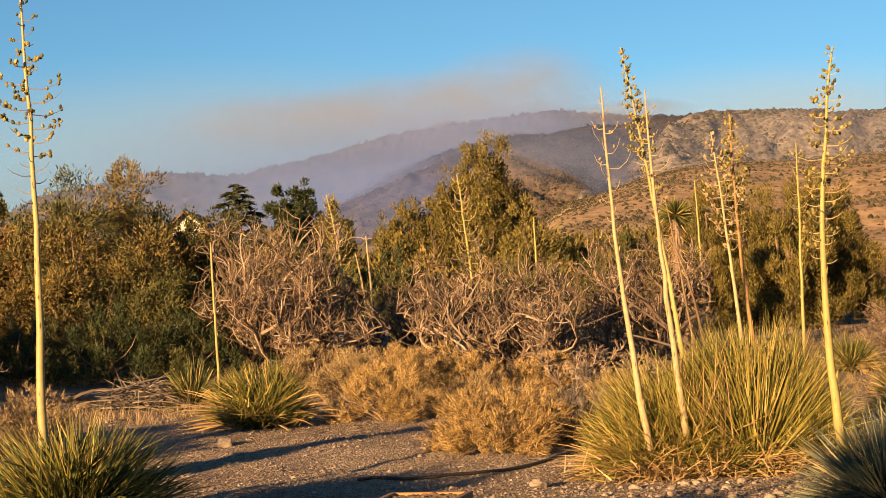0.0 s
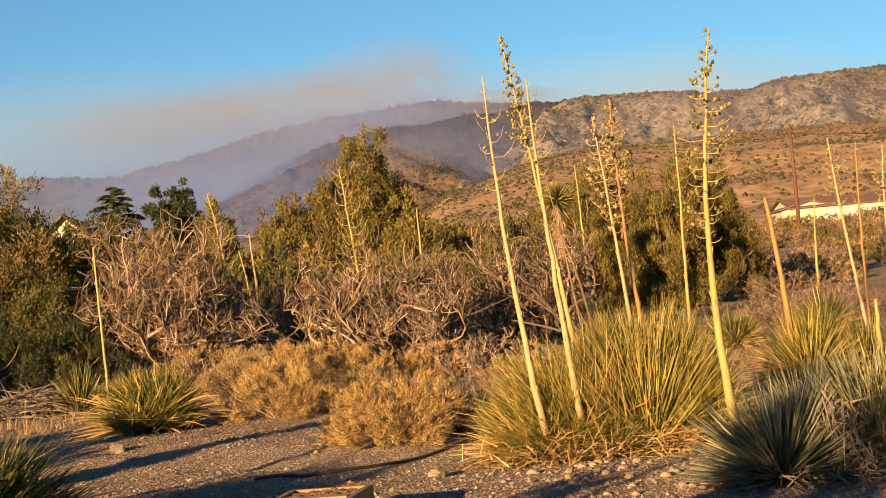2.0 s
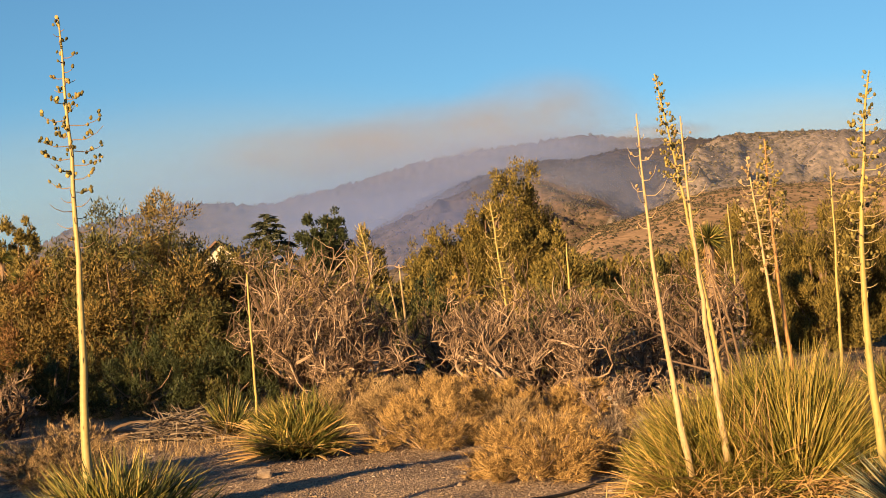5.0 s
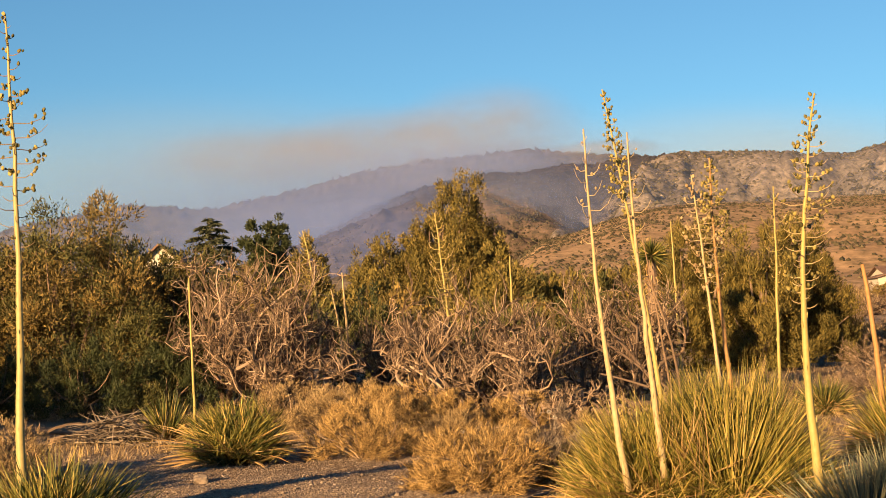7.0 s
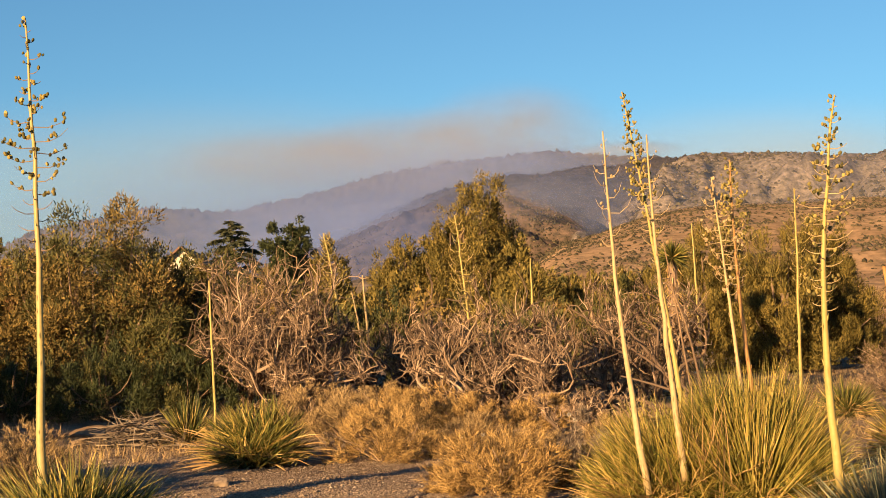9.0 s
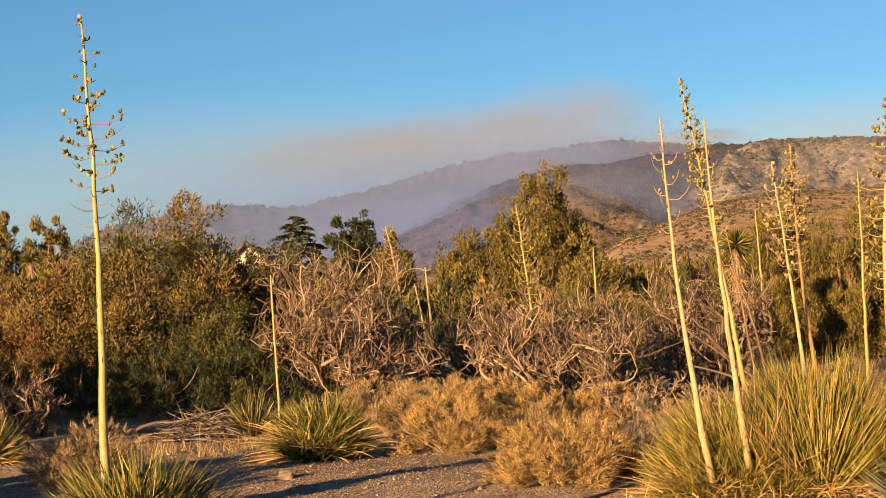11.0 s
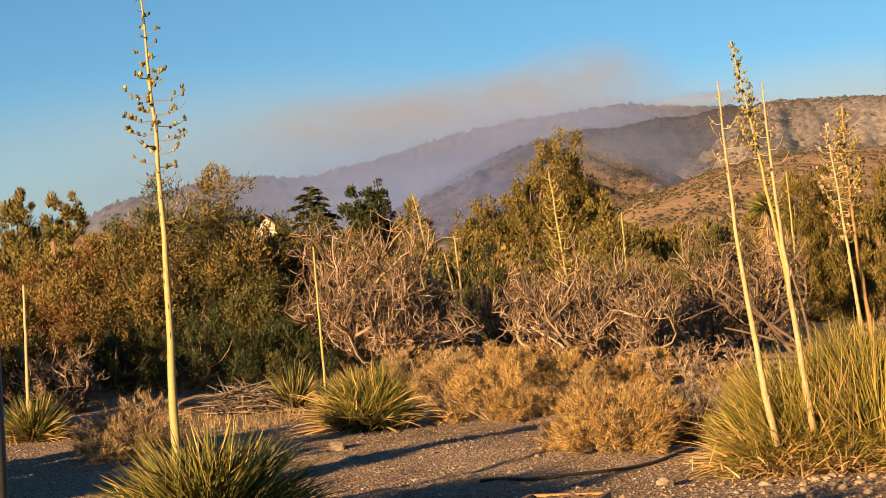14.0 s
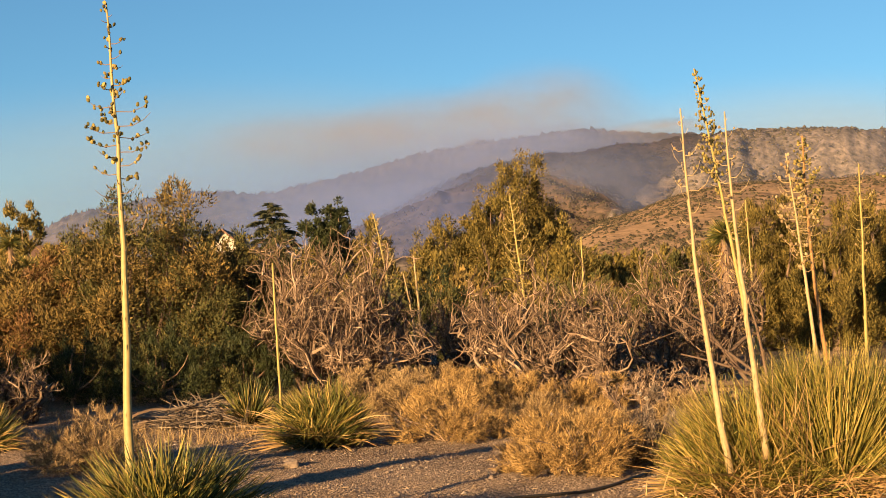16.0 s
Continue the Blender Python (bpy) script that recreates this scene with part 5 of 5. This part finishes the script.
for q in ((0.16, 9.7), (-0.16, 9.7)):
    g.tube([(q[0], -0.05, q[1] - 0.1), (q[0], -0.05, q[1] + 0.1)], [0.05, 0.04], 6)
g.tube([(-0.3, -0.16, 9.6), (0.3, -0.16, 9.6)], [0.05, 0.05], 6)
g.done("crossarm", M_pole, e, "short crossarm with insulators")
e = thing("overhead_cable", 42.9, 148.0, ground_at(42.9, 148) + 9.5, "black overhead cable sagging between poles", "cable")
g = Geo()
g.tube(spline([(0, 0, 0), (16, 4, -0.5), (34, 8, 0.6)], 14), np.full(14, 0.035), 5)
g.tube(spline([(0, 0, -0.1), (-16, 14, -2.6), (-40, 34, -2.0)], 14), np.full(14, 0.02), 5)
g.done("wire", M_rubber, e)

# ---- fence post at the edge of the clearing ----
px, py = -2.075, 5.76
e = thing("fence_post", px, py, ground_at(px, py) + 0.085, "weathered steel fence post, coloured dark for shade, with cap and tie wire", "fence post")
g = Geo()
g.tube([(0, 0, -0.4), (0, 0, 1.0), (0, 0, 1.96)], [0.030, 0.030, 0.030], 20)
g.done("post", M_steel, e, "round steel tube", True)
g = Geo()
prof = [(1.925, 0.0335), (1.93, 0.036), (1.985, 0.036), (1.995, 0.0345), (2.008, 0.029), (2.016, 0.016), (2.018, 0.003)]
g.tube([(0, 0, p[0]) for p in prof], [p[1] for p in prof], 20)
g.done("cap", M_steel, e, "pressed steel cap", True)
g = Geo()
g.tube([(0.02, -0.03, 1.99), (0.036, -0.03, 2.03), (0.062, -0.03, 2.115)], [0.0022] * 3, 6)
g.done("tie_wire", M_wire, e, "thin bent tie wire")

# ---- hose, box, stones, fallen wood on the gravel ----
hp = spline([(-0.85, 14.5, 0), (-0.4, 14.6, 0), (0.43, 14.85, 0), (1.15, 16.3, 0)], 26)
for p in hp:
    p[2] = ground_at(p[0], p[1]) + 0.018
e = thing("garden_hose", 0, 14.6, ground_at(0, 14.6), "black rubber irrigation hose lying on gravel", "hose")
g = Geo()
g.tube(hp - up(e), np.full(26, 0.0145), 8)
g.done("hose", M_rubber, e, smooth=True)

e = thing("raised_planter", -0.28, 10.75, ground_at(-0.28, 10.75) - 0.08, "new orange lumber planter box filled with dark soil", "planter", turn=-13)
for nm, sx, sy, sz, cx, cy, cz, mt in (("front_board", 0.54, 0.04, 0.36, 0, -0.40, 0.18, M_lumber), ("back_board", 0.54, 0.04, 0.36, 0, 0.40, 0.18, M_lumber), ("side_board", 0.04, 0.758, 0.36, -0.25, 0, 0.182, M_lumber),
                                  ("side_board", 0.04, 0.758, 0.36, 0.25, 0, 0.182, M_lumber), ("cross_board", 0.455, 0.11, 0.02, 0, -0.1, 0.357, M_wood)):
    bm = bmesh.new()
    bmesh.ops.create_cube(bm, size=1, matrix=Matrix.Translation((cx, cy, cz)) @ Matrix.Diagonal((sx, sy, sz, 1)))
    bmesh.ops.bevel(bm, geom=list(bm.edges), offset=0.004, segments=1, affect="EDGES")
    part(nm, bm, mt, e)
bm = bmesh.new()
bmesh.ops.create_grid(bm, x_segments=28, y_segments=44, size=1, matrix=Matrix.Translation((0, 0, 0.345)) @ Matrix.Diagonal((0.229, 0.379, 1, 1)))
for v in bm.verts:
    v.co.z += 0.02 * noise.noise(v.co * 22) + 0.015 * noise.noise(v.co * 60)
part("soil", bm, M_mulch, e, "dark crumbly soil")

stone(-2.52, 18.3, 0.11, "rounded pale stone on gravel", 1)
sr = np.random.default_rng(5)
for i in range(46):
    stone(sr.uniform(1.2, 2.7), sr.uniform(11.4, 13.3), sr.uniform(0.018, 0.05), "small pale stone on gravel", i + 2)
stone(0.62, 13.6, 0.08, "grey stone beside the hose", 30)
stone(-3.1, 25.2, 0.14, "grey stone by the small yucca", 31)

e = thing("fallen_branch", -4.7, 25.0, ground_at(-4.7, 25.0), "bleached fallen branch on the ground", "branch", "fallen branches")
g = Geo()
g.tube(spline([(-0.9, -0.3, 0.05), (0, 0.05, 0.18), (0.8, 0.2, 0.08)], 8), np.linspace(0.05, 0.02, 8), 7)
g.tube(spline([(0, 0.05, 0.16), (0.4, -0.2, 0.3), (0.8, -0.3, 0.2)], 6), np.linspace(0.025, 0.01, 6), 5)
g.done("branch", M_deadwood, e)
for k, (bx, by, tn, s) in enumerate(((-3.6, 24.6, 160, 0.8), (-3.3, 22.9, 10, 0.45), (-5.6, 24.3, 40, 1.0), (3.2, 26.0, 200, 1.3), (2.6, 25.4, 140, 1.0))):
    c = copy_thing(e, Matrix.Identity(4))
    c.matrix_basis = pose(bx, by, ground_at(bx, by), 0, 0, tn) @ Matrix.Scale(s, 4)

# leaning broken limbs by the third dead shrub
for k, (a, b, r) in enumerate((((4.1, 24.5, 0.9), (1.9, 26.5, 2.0), 0.028), ((3.9, 26.5, 0.3), (2.7, 27.5, 1.9), 0.04), ((4.4, 25.0, 0.25), (2.6, 25.5, 0.9), 0.035))):
    e = thing("leaning_limb", a[0], a[1], ground_at(a[0], a[1]), "bare broken limb leaning on dead shrub", "branch", "fallen branches")
    g = Geo()
    a0 = np.array([a[0], a[1], ground_at(a[0], a[1]) - 0.02])
    ln = spline([a0, (a0 + np.array(b)) / 2 + [0, 0, 0.08], b], 9) - up(e)
    g.tube(ln, np.linspace(r, r * 0.35, 9), 7)
    for q in range(5):
        i = int(rng.integers(3, 8))
        g.tube(spline([ln[i], ln[i] + rng.normal(size=3) * 0.15 + [0, 0, 0.1], ln[i] + rng.normal(size=3) * 0.3 + [0, 0, 0.2]], 5), np.linspace(r * 0.4, 0.006, 5), 4)
    g.done("limb", M_limb, e)

# white seed heads in the bushes
for k, (fx, fy, fz) in enumerate(((0.08, 18.6, 0.42), (0.32, 18.7, 0.44), (1.23, 17.2, 0.62), (1.2, 17.6, 0.66))):
    e = thing("seed_head", fx, fy, ground_at(fx, fy), "white fluffy seed head on a thin stem", "flower", "white seed heads")
    g = Geo()
    g.tube([(0, 0, 0), (0.02, 0, fz * 0.5), (0, 0, fz)], [0.004, 0.003, 0.002], 5)
    g.done("stem", M_leaf_dry, e)
    g = Geo()
    v = sphere_dirs(90)
    g.ribbons(np.array([0, 0, fz]) + v * 0.006, v, 0.02, 0.009, 0, 1)
    g.done("bloom", M_petal, e, "white fluffy bloom")

# ---- gravel and litter ----
def scatter(name, n, label, mat, x0, x1, y0, y1, make):
    e = Geo()
    x, y = rng.uniform(x0, x1, n), y0 + (y1 - y0) * rng.uniform(0, 1, n) ** 1.4
    keep = np.abs(x + 0.2) < 0.34 * y + 0.5
    x, y = x[keep], y[keep]
    z = np.array([ground_at(a, b) for a, b in zip(x, y)])
    make(e, np.stack([x, y, z], 1))
    return tagged(e.done(name, mat), label, name, kind="stuff")


def stones(geo, p):
    base = np.array([(1, 0, 0), (0.3, 0.9, 0.1), (-0.8, 0.5, 0), (-0.7, -0.6, 0.1), (0.4, -0.9, 0), (0.1, 0.1, 0.7)])
    f = np.array([(0, 1, 5), (1, 2, 5), (2, 3, 5), (3, 4, 5), (4, 0, 5)])
    k = len(p)
    r = np.minimum(0.005 + rng.exponential(0.0042, k), 0.04)
    a = rng.uniform(0, 6.28, k)
    v = base[None] * rng.uniform(0.7, 1.3, (k, 6, 3))
    v = np.stack([v[..., 0] * np.cos(a)[:, None] - v[..., 1] * np.sin(a)[:, None], v[..., 0] * np.sin(a)[:, None] + v[..., 1] * np.cos(a)[:, None], v[..., 2]], -1)
    geo.add(p[:, None] + v * r[:, None, None], (f[None] + (np.arange(k) * 6)[:, None, None]).reshape(-1, 3))


def straws(geo, p):
    k = len(p)
    d = rng.normal(size=(k, 3)) * [1, 1, 0.08]
    geo.ribbons(p + [0, 0, 0.008], d, 0.02 + np.minimum(rng.exponential(0.035, k), 0.16), 0.006, 0.0, 1)


scatter("gravel", 76000, "pale angular gravel over the clearing", M_stone_bits, -8.0, 4.8, 10.5, 25, stones)
scatter("litter", 5000, "dry leaf and twig litter on the soil", M_litter, -6, 6, 10.5, 32, straws)


# tufts of dry grass under and between the shrubs
def tufts(geo, p):
    k = len(p)
    c = np.repeat(p, 14, 0) + rng.normal(size=(k * 14, 3)) * [0.05, 0.05, 0]
    d = rng.normal(size=(k * 14, 3)) * [0.45, 0.45, 0.1] + [0, 0, 1]
    geo.ribbons(c, d, rng.uniform(0.08, 0.32, k * 14), 0.006, 0.1, 2)


scatter("dry_grass", 900, "sparse tufts of dry straw grass", M_straw, -9, 11, 21.5, 45, tufts)

# ---- smoke from the burning ridge, and tinted shells for the haze of distance ----
def puff(parent, az, el, wide, high, dist, mat, lean=0.0):
    """A shallow dome of smoke or haze tint at a bearing and elevation, sized in degrees."""
    bm = bmesh.new()
    n, m = 28, 12
    rings = [[bm.verts.new((0, -1, 0))]]
    for i in range(1, m + 1):
        r = i / m
        rings.append([bm.verts.new((r * math.cos(a), -math.sqrt(max(0, 1 - r * r)), r * math.sin(a))) for a in np.arange(n) * 2 * math.pi / n])
    for j in range(n):
        bm.faces.new((rings[0][0], rings[1][j], rings[1][(j + 1) % n]))
        for i in range(1, m):
            bm.faces.new((rings[i][j], rings[i + 1][j], rings[i + 1][(j + 1) % n], rings[i][(j + 1) % n]))
    ob = part("puff", bm, mat, parent)
    ob.data.shade_smooth()
    a, e = radians(az), radians(el)
    k = dist * math.pi / 180
    ob.matrix_world = Matrix.Translation((dist * math.sin(a), dist * math.cos(a), 1.4 + dist * math.tan(e))) @ Matrix.Rotation(-a, 4, "Z") @ Matrix.Rotation(radians(lean), 4, "Y") @ Matrix.Diagonal((wide * k, 60.0, high * k, 1))
    ob.visible_shadow = False
    return ob


e = tagged(new("smoke_plume"), "brown wildfire smoke drifting off the ridge", "smoke")
for az, el, w, h, d in ((2.6, 7.35, 4.4, 2.3, 4180), (-0.8, 7.0, 5.4, 1.8, 4220), (-5.0, 6.7, 6.0, 1.4, 4260), (6.6, 6.55, 2.6, 0.5, 2900)):
    puff(e, az, el, w, h, d, M_smoke)
for az, el, w, h, d in ((-9.0, 5.4, 21.0, 4.6, 4300), (10.0, 5.5, 14.0, 3.4, 4350)):
    puff(e, az, el, w, h, d, M_thin)
# coloured shells before the slopes imitate aerial haze
e = tagged(new("valley_haze"), "tinted shells standing for blue-violet haze over ridges and valleys", "smoke")
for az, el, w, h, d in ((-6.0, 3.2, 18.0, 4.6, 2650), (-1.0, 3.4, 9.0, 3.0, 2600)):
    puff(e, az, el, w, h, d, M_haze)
# dark blue shell, its colour darkens the valley like haze
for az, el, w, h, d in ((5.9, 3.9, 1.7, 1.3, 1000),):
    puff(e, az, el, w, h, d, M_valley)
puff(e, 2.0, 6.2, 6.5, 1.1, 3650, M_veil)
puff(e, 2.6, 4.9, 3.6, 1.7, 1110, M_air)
# dusky shell that tints the burnt ridge a darker blue-grey
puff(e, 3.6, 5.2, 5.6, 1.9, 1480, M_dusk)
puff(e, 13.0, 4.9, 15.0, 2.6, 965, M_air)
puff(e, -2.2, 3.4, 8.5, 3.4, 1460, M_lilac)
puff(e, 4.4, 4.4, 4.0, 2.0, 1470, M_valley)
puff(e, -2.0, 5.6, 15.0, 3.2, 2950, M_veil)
